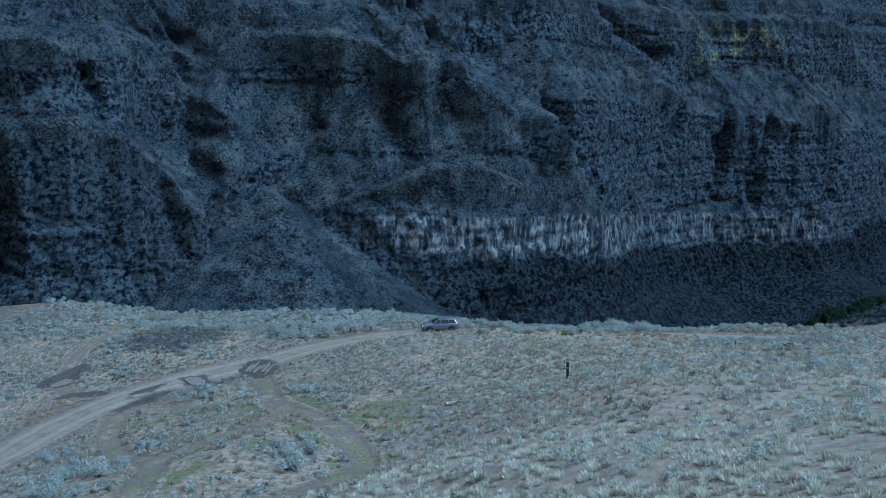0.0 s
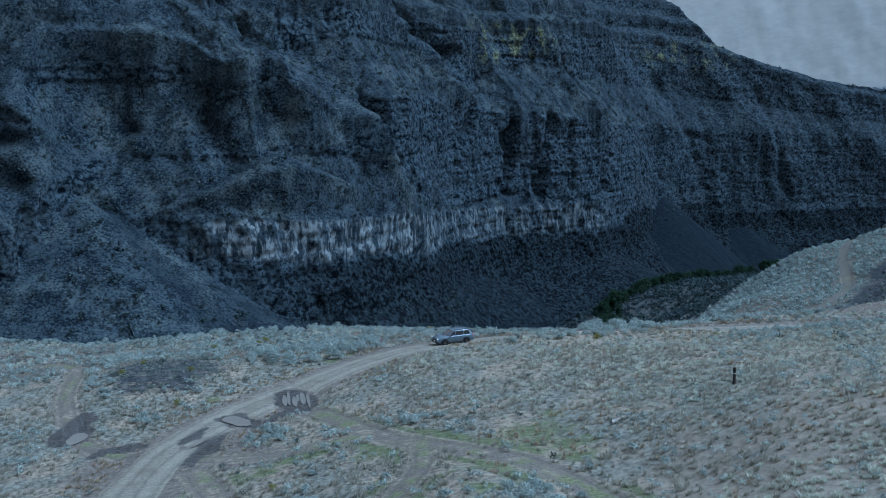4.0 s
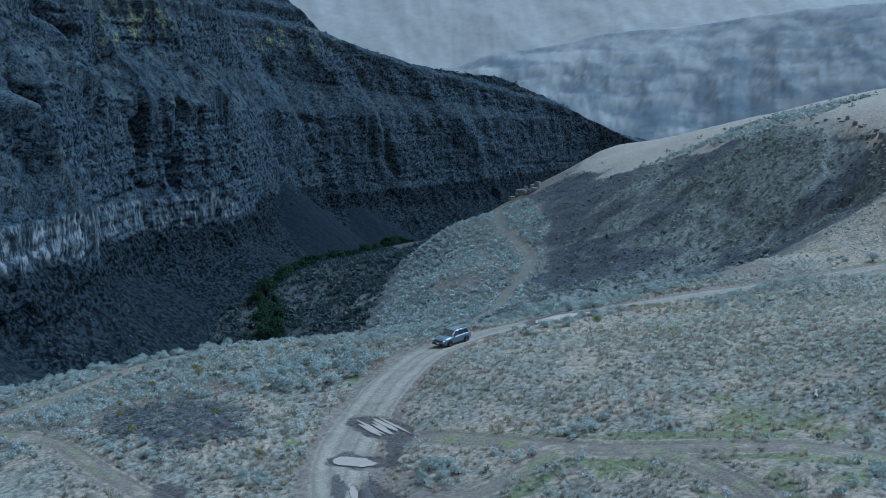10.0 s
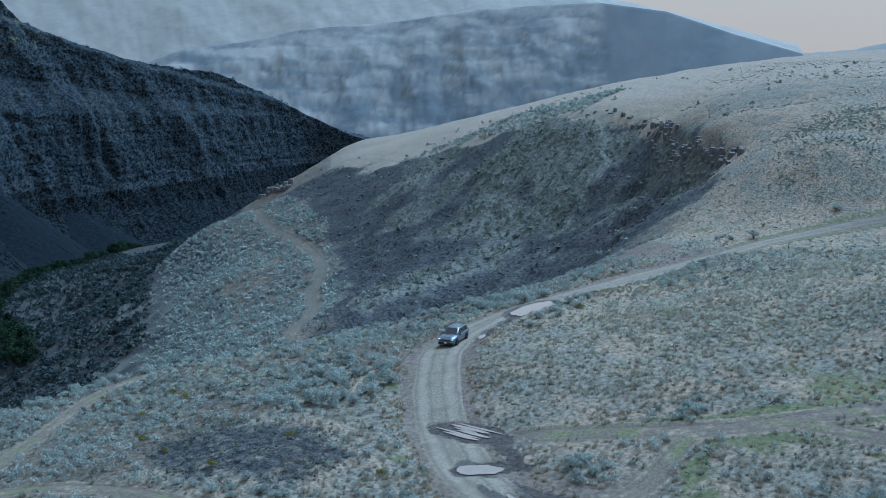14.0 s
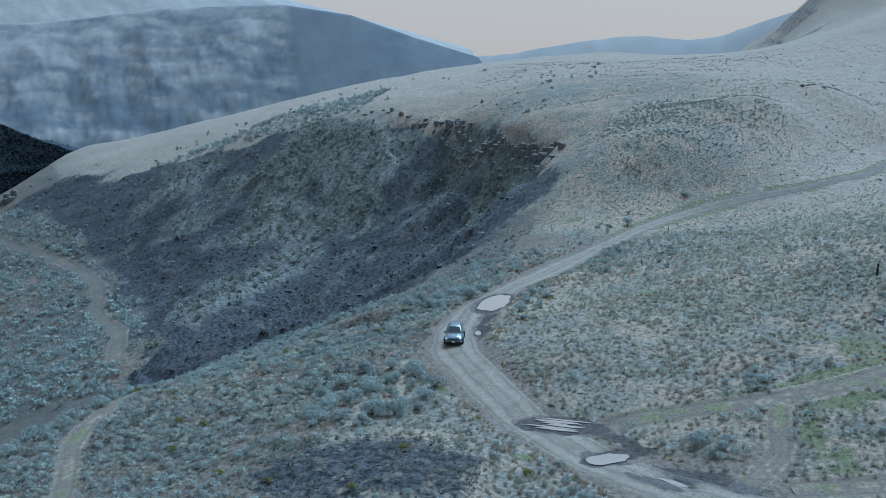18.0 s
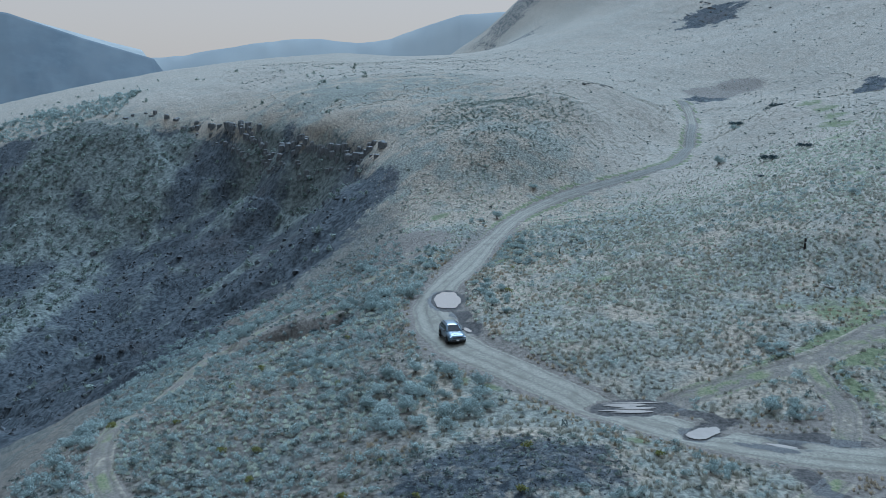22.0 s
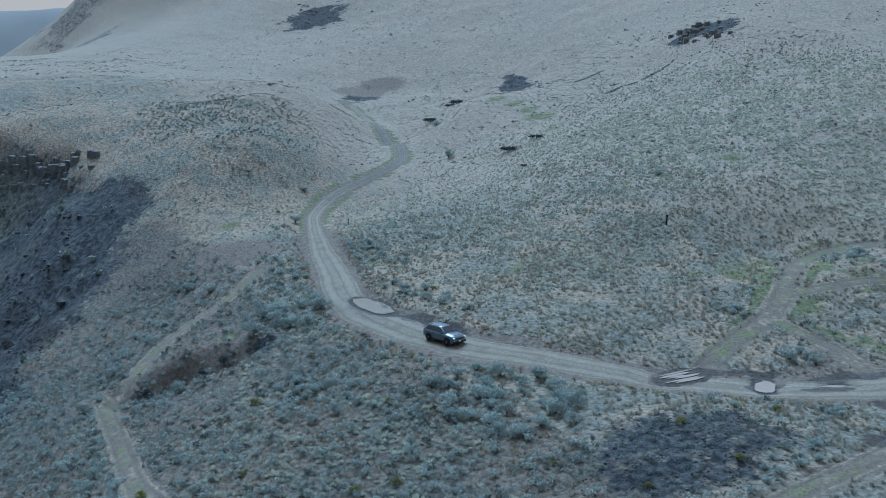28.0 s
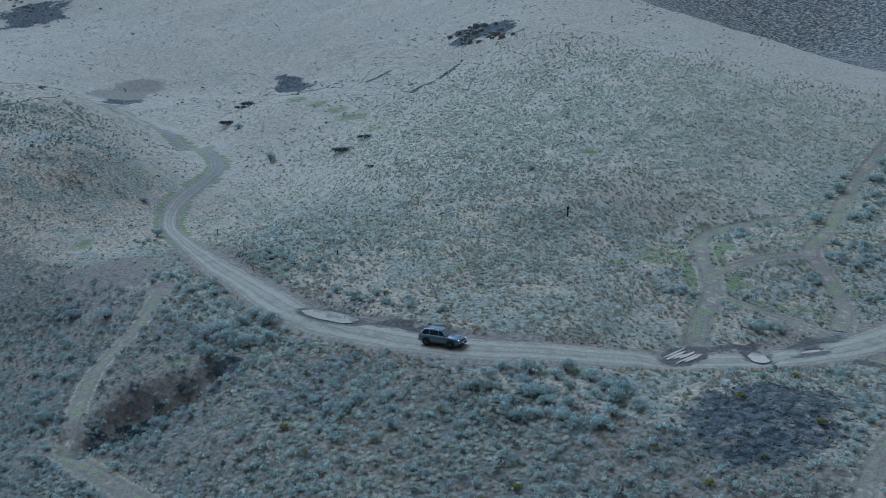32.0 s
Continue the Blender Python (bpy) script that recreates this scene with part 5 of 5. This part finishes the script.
def plant(x, y, size, k):
    m = pose(x, y, float(ground_height(np.array([x]), np.array([y]))[0]) - 0.04, 0, 0, RNG.uniform(0, 360)) @ Matrix.Diagonal((size, size, size * RNG.uniform(0.8, 1.1), 1))
    if not used[k]:
        used[k] = True
        SAGE_SORTS[k].matrix_basis = m
        return
    ob = copy_thing(SAGE_SORTS[k], Matrix.Identity(4))
    ob.matrix_basis = m


SAGE_PATCHES = [(-15.5, 123.5, 8.0, 5.6, 46, 1.7), (23, 125, 4.8, 5.4, 22, 1.8), (13, 113, 9, 1.6, 12, 1.15), (40, 117.5, 9, 2.2, 16, 1.1), (56, 108, 8, 1.6, 8, 1.0), (-24, 94, 2.2, 1.6, 5, 1.5),
                (-11.8, 90, 2.6, 1.0, 7, 1.15), (-10.4, 63.6, 0.5, 0.4, 2, 2.0), (-10.5, 67, 2.0, 1.0, 5, 1.3), (-24, 75.5, 2.0, 1.5, 6, 1.3), (-31.5, 76, 1.6, 1.2, 4, 1.3), (-34.5, 103.4, 1.6, 1.2, 6, 1.2),
                (-46, 143, 0.8, 0.6, 3, 1.5), (-38, 135, 2.5, 1.5, 4, 1.2), (-19, 36, 5, 20, 34, 1.7), (-24, 66, 4, 8, 16, 1.4), (20, 140.5, 3.5, 4.0, 12, 1.2), (-2, 133, 9, 6, 14, 1.1), (78, 95, 2, 1, 3, 1.2), (35, 106, 8, 3, 8, 1.0),
                (-39, 116, 1.4, 5, 7, 1.0)]
_n = 0
_dark = bush("dark_shrub", "dark twiggy shrub in the spring hollow", "shrub", "shrubs in the spring hollow", 240, 0.8, 0.8, 300, 0.15, DULL_SAGE, 7)
for _k in range(26):
    _a, _r = _k * 2.4, 0.6 + 0.16 * _k
    _x, _y = 21.3 + 0.7 * _r * math.cos(_a), 138.8 + 1.15 * _r * math.sin(_a)
    (_dark if _k == 0 else copy_thing(_dark, Matrix.Identity(4))).matrix_basis = pose(_x, _y, float(ground_height(np.array([_x]), np.array([_y]))[0]) - 0.05, 0, 0, 40 * _k) @ Matrix.Scale(0.8 + 0.5 * ((_k * 7) % 5) / 5, 4)
for _cx, _cy, _rx, _ry, _count, _size in SAGE_PATCHES:
    _taken = []
    for _ in range(int(2.2 * _count)):
        _a, _r = RNG.uniform(0, 2 * np.pi), math.sqrt(RNG.uniform(0, 1))
        _x, _y, _s = _cx + _rx * _r * math.cos(_a), _cy + _ry * _r * math.sin(_a), 0.8 * _size * RNG.uniform(0.6, 1.15)
        if all(math.hypot(_x - p, _y - q) > 0.68 * (_s + r) for p, q, r in _taken) and clear(np.array([_x]), np.array([_y]), 3.4, 1.7)[0]:
            plant(_x, _y, _s, _n % 6)
            _taken.append((_x, _y, _s))
            _n += 1
BRINK = curve_through([(-64, 165), (-40, 161), (-24, 156.5), (-6, 155.5), (4, 154), (15, 150), (30, 146), (44, 134)], 1.7)
for _x, _y in BRINK:
    _x, _y = _x + RNG.normal(0, 1.3), _y + RNG.normal(-1.2, 1.5)
    if clear(np.array([_x]), np.array([_y]))[0]:
        plant(_x, _y, RNG.uniform(0.7, 1.35), _n % 6)
        _n += 1
for _k, (_x, _y, _s) in enumerate([(91, 55, 1.7), (113.6, 43, 1.6), (64, 104, 1.3), (52, 127, 1.5), (46, 126, 1.4), (24, 63, 1.0)]):
    plant(_x, _y, _s, _k % 6)
_gold = bush("rabbitbrush", "low rabbitbrush with yellow-green blossom", "shrub", "yellow shrubs", 230, 0.5, 0.5, 200, 0.11, YELLOW, 5)
_first = True
for _x, _y in [(-6.5, 152.5), (-11, 146), (-3, 141.5), (-20, 141), (-26.5, 138), (-33, 131), (-27.5, 128), (-21, 138), (2, 139), (-30, 117), (14, 111), (-37, 119), (8, 130), (-9, 131), (-31.5, 107.5),
               (-25, 81), (27, 108), (-35, 126)]:
    _m = pose(_x, _y, float(ground_height(np.array([_x]), np.array([_y]))[0]), 0, 0, RNG.uniform(0, 360)) @ Matrix.Scale(RNG.uniform(0.6, 1.1), 4)
    (_gold if _first else copy_thing(_gold, Matrix.Identity(4))).matrix_basis = _m
    _first = False


# ---- green trees along the creek in the canyon ----
def tree(seed, height):
    v, f = leaves(620, 0.62, 11, height * 0.42, height * 0.95, seed, 0.6)
    crown = mesh_of("crown", v, f, GREEN_LEAF, {"tint": np.full(len(v), ((seed * 13) % 10) / 10)}, shade=False)
    v, f = stems(6, height * 0.8, height * 0.3, seed)
    trunk = mesh_of("trunk", v, f, TWIG)
    top = tagged(new("tree"), "dark green creekside tree with an uneven crown", "tree", "trees along the creek")
    part("trunk", trunk, top)
    part("crown", crown, top)
    return top


TREES = [tree(300 + k, 5.0 + k * 0.5) for k in range(4)]
CREEK = curve_through([(128, 372), (150, 405), (172, 446), (187, 480), (213, 503), (242, 526), (273, 542), (306, 553), (339, 566), (377, 585)], 3.0)
for _k, (_x, _y) in enumerate(CREEK):
    _x, _y = _x + RNG.normal(0, 2.2), _y + RNG.normal(0, 2.2)
    _m = pose(_x, _y, float(ground_height(np.array([_x]), np.array([_y]))[0]) - 0.2, 0, 0, RNG.uniform(0, 360)) @ Matrix.Scale(RNG.uniform(0.6, 1.35), 4)
    (TREES[_k] if _k < 4 else copy_thing(TREES[_k % 4], Matrix.Identity(4))).matrix_basis = _m

# ---- the car on the road ----
def paint(name, colour, rough, metal=0.0, coat=0.0):
    m = Mat(name, rough, metal)
    dust = m.ramp(m.noise(2.5, 5), 0.45, 0.75)
    m.colour(m.mix(m.math("MULTIPLY", dust, 0.12), colour, (0.22, 0.2, 0.17)))
    m.b.inputs["Coat Weight"].default_value = coat
    return m.m


CAR_PAINT, CLADDING = paint("grey_car_paint", (0.125, 0.17, 0.21), 0.34, 0.2, 0.5), paint("black_plastic", (0.018, 0.018, 0.02), 0.6)
GLASS, TYRE, ALLOY = paint("dark_window_glass", (0.012, 0.016, 0.02), 0.06, 0.0, 1.0), paint("tyre_rubber", (0.02, 0.02, 0.02), 0.85), paint("alloy", (0.35, 0.36, 0.38), 0.35, 0.8)
CHROME, PLATE, RED = paint("satin_rail", (0.06, 0.06, 0.065), 0.35, 0.5), paint("plate_white", (0.7, 0.7, 0.68), 0.5), paint("red_lens", (0.35, 0.02, 0.02), 0.2, 0, 1.0)
LAMP = Mat("lit_headlamp", 0.2)
LAMP.colour((0.9, 0.9, 0.9))
LAMP.b.inputs["Emission Color"].default_value = (0.85, 0.93, 1.0, 1)
LAMP.b.inputs["Emission Strength"].default_value = 0.25
LAMP = LAMP.m
TAIL = Mat("lit_tail_lamp", 0.3)
TAIL.colour((0.5, 0.02, 0.02))
TAIL.b.inputs["Emission Color"].default_value = (1.0, 0.05, 0.04, 1)
TAIL.b.inputs["Emission Strength"].default_value = 0.4
TAIL = TAIL.m


def solid(name, bm, material, smooth_=True):
    bmesh.ops.recalc_face_normals(bm, faces=bm.faces)
    me = bpy.data.meshes.new(name)
    bm.to_mesh(me)
    bm.free()
    me.materials.append(material)
    me.polygons.foreach_set("use_smooth", np.full(len(me.polygons), smooth_))
    return me


def block(sx, sy, sz, at=(0, 0, 0), bevel=0.02, turn=(0, 0, 0)):
    bm = bmesh.new()
    bmesh.ops.create_cube(bm, size=1, matrix=pose(*at, *turn) @ Matrix.Diagonal((sx, sy, sz, 1)))
    if bevel:
        bmesh.ops.bevel(bm, geom=list(bm.edges), offset=bevel, segments=2, affect="EDGES", profile=0.6)
    return bm


def loft(sections):
    """A closed skin through rings of equal length."""
    bm = bmesh.new()
    rings = [[bm.verts.new(p) for p in ring] for ring in sections]
    for a, b in zip(rings, rings[1:]):
        for i in range(len(a)):
            bm.faces.new((a[i], a[(i + 1) % len(a)], b[(i + 1) % len(b)], b[i]))
    bm.faces.new(rings[0])
    bm.faces.new(rings[-1][::-1])
    return bm


def slab(corners, thick):
    """A pane: four or more corners in order, given some thickness outwards."""
    bm = bmesh.new()
    c = [Vector(p) for p in corners]
    n = (c[1] - c[0]).cross(c[2] - c[0]).normalized() * thick
    a, b = [bm.verts.new(p) for p in c], [bm.verts.new(p + n) for p in c]
    bm.faces.new(a[::-1])
    bm.faces.new(b)
    for i in range(len(c)):
        j = (i + 1) % len(c)
        bm.faces.new((a[i], a[j], b[j], b[i]))
    return bm


def car_body():
    rings = []
    for x, w, zb, zt, crown in ((2.31, .66, .42, .74, .02), (2.26, .78, .34, .84, .03), (2.05, .88, .30, .93, .05), (1.7, .915, .29, 1.0, .06), (1.2, .925, .28, 1.05, .06), (.9, .93, .28, 1.08, .05),
                                (0, .93, .28, 1.09, .05), (-1, .93, .28, 1.11, .05), (-1.8, .92, .29, 1.13, .05), (-2.12, .89, .33, 1.12, .05), (-2.27, .83, .42, 1.06, .04), (-2.31, .74, .5, .96, .02)):
        half = [(.9 * w, zb), (w, zb + .1), (1.0 * w, zb + .55 * (zt - zb)), (.985 * w, zt - .13), (.93 * w, zt - .03), (.6 * w, zt + crown * .7), (0.2 * w, zt + crown)]
        rings.append([(x, y, z) for y, z in half] + [(x, -y, z) for y, z in half[::-1]])
    bm = loft(rings)
    return bm


CABIN = ((1.02, .80, 1.10), (.62, .765, 1.34), (.18, .69, 1.58), (-.25, .67, 1.655), (-1.0, .665, 1.665), (-1.65, .65, 1.63), (-2.0, .68, 1.36), (-2.2, .76, 1.12))


def cabin_body():
    rings = []
    for x, w, z in CABIN:
        rings.append([(x, .855, 1.06), (x, .85, 1.10), (x, w + .5 * (.85 - w) * (1.665 - z), max(1.11, z - .07)), (x, w - .07, z), (x, 0.25, z + .02),
                      (x, -.25, z + .02), (x, -w + .07, z), (x, -w - .5 * (.85 - w) * (1.665 - z), max(1.11, z - .07)), (x, -.85, 1.10), (x, -.855, 1.06)])
    return loft(rings)


def wheel_parts(top, x, y):
    side = 1 if y > 0 else -1
    hub = part("wheel", None, top)
    hub.location = (x, y, 0.365)
    ring = []
    for r, d in ((.24, -.115), (.33, -.12), (.362, -.09), (.366, 0), (.362, .09), (.33, .12), (.24, .115)):
        ring.append([(r * math.cos(t), d, r * math.sin(t)) for t in np.linspace(0, 2 * np.pi, 28, endpoint=False)])
    part("tyre", solid("tyre", loft(ring), TYRE), hub)
    bm = bmesh.new()
    for k in range(10):
        a = k * math.pi / 5
        bmesh.ops.create_cube(bm, size=1, matrix=pose(.13 * math.cos(a), side * .10, .13 * math.sin(a), 0, -math.degrees(a), 0) @ Matrix.Diagonal((.22, .03, .045, 1)))
    for r0 in (.235, .06):
        bmesh.ops.create_cone(bm, cap_ends=True, segments=24, radius1=r0, radius2=r0, depth=.03, matrix=pose(0, side * (.06 if r0 > .1 else .11), 0, 90))
    part("rim", solid("rim", bm, ALLOY, False), hub)


def build_car():
    top = tagged(new("suv"), "dark grey compact SUV with lit headlights parked on the road", "car")
    part("body", solid("body", car_body(), CAR_PAINT), top)
    part("cabin", solid("cabin", cabin_body(), CAR_PAINT), top, "grey roof and window pillars")
    part("windscreen", solid("windscreen", slab([(.98, -.66, 1.145), (.98, .66, 1.145), (.23, .57, 1.575), (.23, -.57, 1.575)], .02), GLASS, False), top, "dark glass windscreen")
    part("rear_window", solid("rear_window", slab([(-2.17, .6, 1.17), (-2.17, -.6, 1.17), (-1.74, -.52, 1.58), (-1.74, .52, 1.58)], .025), GLASS, False), top, "dark rear glass")
    for s in (1, -1):
        for x0, x1, t0, t1 in ((.78, .02, .28, .02), (-.06, -.98, -.06, -.98), (-1.06, -1.9, -1.06, -1.62)):
            c = [(x0, s * .856, 1.115), (x1, s * .856, 1.115), (t1, s * .735, 1.55), (t0, s * .735, 1.55)]
            part("side_window", solid("side_window", slab(c if s < 0 else c[::-1], .018), GLASS, False), top, "dark side glass")
        part("roof_rail", solid("roof_rail", block(1.75, .035, .05, (-.75, s * .6, 1.715), .012), CHROME), top, "dark roof rail")
        part("mirror", solid("mirror", block(.13, .2, .14, (.72, s * 1.0, 1.14), .04), CLADDING), top, "black door mirror")
        part("sill", solid("sill", block(2.2, .06, .16, (.02, s * .925, .36), .025), CLADDING), top, "black plastic sill")
        part("headlight", solid("headlight", block(.14, .34, .09, (2.17, s * .66, .83), .03, (0, 0, -s * 22)), LAMP), top, "lit white headlight")
        part("fog_lamp", solid("fog_lamp", block(.06, .2, .09, (2.26, s * .66, .56), .025, (0, 0, -s * 14)), LAMP), top, "lit lamp in the bumper")
        part("tail_light", solid("tail_light", block(.12, .3, .13, (-2.22, s * .7, 1.0), .03, (0, 0, s * 18)), TAIL), top, "red tail light")
        for x in (.35, -.62):
            part("door_handle", solid("door_handle", block(.2, .03, .035, (x, s * .935, .93), .01), CLADDING), top, "black door handle")
        for x in (1.38, -1.33):
            bm = bmesh.new()
            for k in range(9):
                a = math.radians(-8 + 196 * k / 8)
                bmesh.ops.create_cube(bm, size=1, matrix=pose(x + .425 * math.cos(a), s * .925, .365 + .425 * math.sin(a), 0, -math.degrees(a), 0) @ Matrix.Diagonal((.08, .055, .19, 1)))
            part("wheel_arch", solid("wheel_arch", bm, CLADDING, False), top, "black wheel arch trim")
            bm = bmesh.new()
            bmesh.ops.create_cone(bm, cap_ends=True, segments=26, radius1=.41, radius2=.41, depth=.04, matrix=pose(x, s * .925, .365, 90))
            part("wheel_well", solid("wheel_well", bm, CLADDING, False), top, "dark wheel well")
            wheel_parts(top, x, s * .90)
    part("front_bumper", solid("front_bumper", block(.2, 1.66, .26, (2.22, 0, .44), .06), CLADDING), top, "black lower front bumper")
    part("rear_bumper", solid("rear_bumper", block(.2, 1.64, .28, (-2.22, 0, .5), .06), CLADDING), top, "black lower rear bumper")
    grille = part("grille", solid("grille", block(.06, .98, .15, (2.29, 0, .76), .02), CLADDING), top, "black seven-slot grille")
    for k in range(7):
        part("slot", solid("slot", block(.03, .07, .12, (2.325, (k - 3) * .13, .76), .01), CHROME), grille)
    part("number_plate", solid("number_plate", block(.02, .31, .15, (2.33, 0, .5), .004), PLATE), top, "plain white plate")
    part("hood_patch", solid("hood_patch", slab([(1.95, -.34, 1.005), (1.95, .34, 1.005), (1.15, .34, 1.116), (1.15, -.34, 1.116)], .006), CLADDING, False), top, "matt black bonnet patch")
    return top


CAR_AT = (-0.4, 119.3)
_z = float(ground_height(np.array([CAR_AT[0]]), np.array([CAR_AT[1]]))[0]) + 0.075
_slope = math.degrees(math.atan2(float(np.diff(ground_height(np.array([CAR_AT[0] - 1.4, CAR_AT[0] + 1.4]), np.array([CAR_AT[1] - .2, CAR_AT[1] + .2])))[0]), 2.8))
suv = build_car()
suv.matrix_basis = pose(*CAR_AT, _z, 0, _slope, 188)


# ---- posts, rimrock and outcrops ----
def ground_at(x, y):
    return float(ground_height(np.array([x], float), np.array([y], float))[0])


WOOD = plain("weathered_post", (0.03, 0.027, 0.025), 0.9)


def post(x, y, height, width, label, band=False):
    bm = block(width, width * .8, height + .25, (0, 0, height / 2 - .12), width * .12)
    for v in bm.verts:
        if v.co.z > height * .8:
            v.co.x += .03 * math.sin(v.co.y * 40)
    top = tagged(new("post"), label, "post")
    top.matrix_basis = pose(x, y, ground_at(x, y), 1.5, -2, 20)
    part("shaft", solid("shaft", bm, WOOD, False), top)
    if band:
        part("band", solid("band", block(width * 1.08, width * .9, .05, (0, 0, height * .66), .005), PLATE), top, "pale band")


post(9.9, 76.5, 1.35, 0.2, "dark weathered fence post with a pale band", True)
post(58.2, 97.6, 1.0, 0.09, "thin dark marker post beside the road")
post(34, -12, 1.2, 0.12, "thin stake on the grassy hillside")
post(30.5, 101, 0.8, 0.08, "short thin stake in the grass")


def column(seed, w, d, h):
    """A cracked, uneven basalt column of six or seven sides, its foot at z 0."""
    g = np.random.default_rng(seed)
    n = int(g.integers(6, 8))
    th = np.sort(np.linspace(0, 2 * np.pi, n, endpoint=False) + g.normal(0, 0.16, n))
    rings = [(0, 1.05), (0.34, 1.0), (0.7, 0.95), (0.93, 0.88), (1.0, 0.62)]
    v = []
    for f, k in rings:
        r = k * (1 + g.normal(0, 0.07, n))
        v.append(np.stack([0.5 * w * r * np.cos(th), 0.5 * d * r * np.sin(th), h * (f + (f > 0) * g.normal(0, 0.025, n))], -1))
    v = np.vstack(v + [[[0, 0, h * 1.01]]])
    i, j = np.arange(n), (np.arange(n) + 1) % n
    f = [np.stack([k * n + i, k * n + j, (k + 1) * n + j], -1) for k in range(4)] + [np.stack([k * n + i, (k + 1) * n + j, (k + 1) * n + i], -1) for k in range(4)]
    return v, np.vstack(f + [np.stack([4 * n + i, 4 * n + j, np.full(n, 5 * n)], -1)])


def crag(name, label, spots_, material, uphill=None):
    """An outcrop of cracked columns: each one a rock of its own, sunk in the slope."""
    top = tagged(new(name), label, "rock")
    top.matrix_basis = Matrix.Identity(4)
    for k, (x, y, w, d, hgt, turn) in enumerate(spots_):
        foot = ground_at(x, y) - 1.2 * min(1, hgt)
        h = hgt * 1.5
        if uphill:
            h = min(max(ground_at(x + uphill[0], y + uphill[1]) + 0.25 * (hgt - 3.6) - foot, 1.2), 2.2)
        rock = part("rock", mesh_of("rock", *column(500 + k + int(abs(x)), w, d, h), material, shade=False), top)
        rock.matrix_basis = pose(x, y, foot, 3 * math.sin(k * 2.1), 3 * math.cos(k * 1.3), turn)
    return top


def along(points, count, w, h, spread_, seed):
    g = np.random.default_rng(seed)
    line = curve_through(points, 0.5)
    out = []
    for k in range(count):
        x, y = line[int((k + .5) / count * len(line)) % len(line)]
        out.append((x + g.normal(0, spread_), y + g.normal(0, spread_), w * g.uniform(.6, 1.4), w * g.uniform(.6, 1.2), h * g.uniform(.6, 1.3), g.uniform(0, 180)))
    return out


RIM_LINE = [(117, 119.2), (127, 124.8), (137, 131.5), (147, 139), (157, 145.5), (168, 151.5), (178, 156.5), (188, 161)]
crag("rimrock", "brown columnar rimrock along the gully's edge", along(RIM_LINE, 78, 1.7, 2.6, .6, 1), RIMROCK, (2.6, -4.2))
crag("rimrock", "broken brown rocks at the foot of the rimrock", along([(x - 1.4, y + 2.2) for x, y in RIM_LINE], 46, 1.5, 1.0, .9, 9), RIMROCK)
crag("rimrock", "low broken rimrock under the grassy crest", along([(190, 163), (198, 169), (207, 176), (213, 194)], 18, 1.8, 1.2, 1.2, 2), RIMROCK)
crag("rock_outcrop", "dark rock outcrop with scrub on the grassy hillside", along([(84, -20), (93, -21), (101, -25), (95, -30)], 34, 1.7, 1.3, 1.8, 3), WEATHERED)
crag("rock_outcrop", "thin dark rock rib on the hillside", along([(87, 14), (89, 2), (90.5, -11)], 30, .8, .5, .35, 4), WEATHERED)
crag("rock_outcrop", "low dark rocks in a hollow of the hill", along([(115, 14), (128, 3), (141, -8)], 14, 1.0, .6, 3.0, 5), WEATHERED)
crag("rock_outcrop", "dark broken rocks at the knoll's top", along([(150, 66), (154, 62), (158, 58)], 9, 1.4, .8, 1.0, 6), WEATHERED)
crag("rock_outcrop", "brown rocks where the track meets the saddle", along([(278, 372), (285, 384), (290, 396)], 14, 3.2, 2.4, 2.5, 7), RIMROCK)
crag("rock_outcrop", "dark rock patch on the far slope", along([(285, -28), (300, -12), (312, -26)], 26, 1.4, .7, 6, 8), WEATHERED)
for _x, _y, _s in [(73.8, 52.2, 2.0), (75.2, 51.6, 1.6), (73.7, 45.6, 1.7), (128.5, 26.3, 2.4), (130, 27, 1.8), (121.8, 38.8, 2.0), (123.4, 38.2, 1.5), (60, 60, 1.0)]:
    copy_thing(_dark, Matrix.Identity(4)).matrix_basis = pose(_x, _y, ground_at(_x, _y) - .1, 0, 0, 60 * _s) @ Matrix.Diagonal((_s, _s, _s * .75, 1))


def fallen_log(x, y, turn):
    g = np.random.default_rng(77)
    s, th = np.linspace(-.9, .9, 9), np.linspace(0, 2 * np.pi, 8, endpoint=False)
    r = .13 - .03 * s[:, None] + g.normal(0, .012, (9, 8))
    v = np.stack([np.broadcast_to(s[:, None], r.shape), r * np.cos(th) + .05 * np.sin(s * 2)[:, None], r * np.sin(th)], -1).reshape(-1, 3)
    i = np.arange(8)
    f = np.vstack([np.stack([k * 8 + i, k * 8 + (i + 1) % 8, k * 8 + 8 + (i + 1) % 8, k * 8 + 8 + i], -1) for k in range(8)])
    ob = tagged(new("fallen_log", mesh_of("fallen_log", v, f, BLEACHED)), "short bleached grey log lying in dry grass", "log")
    ob.matrix_basis = pose(x, y, ground_at(x, y) + .08, 0, 0, turn)


BLEACHED = rock_material("bleached_wood", (0.3, 0.28, 0.25), (0.62, 0.6, 0.55))
fallen_log(1.0, 78.0, 25)
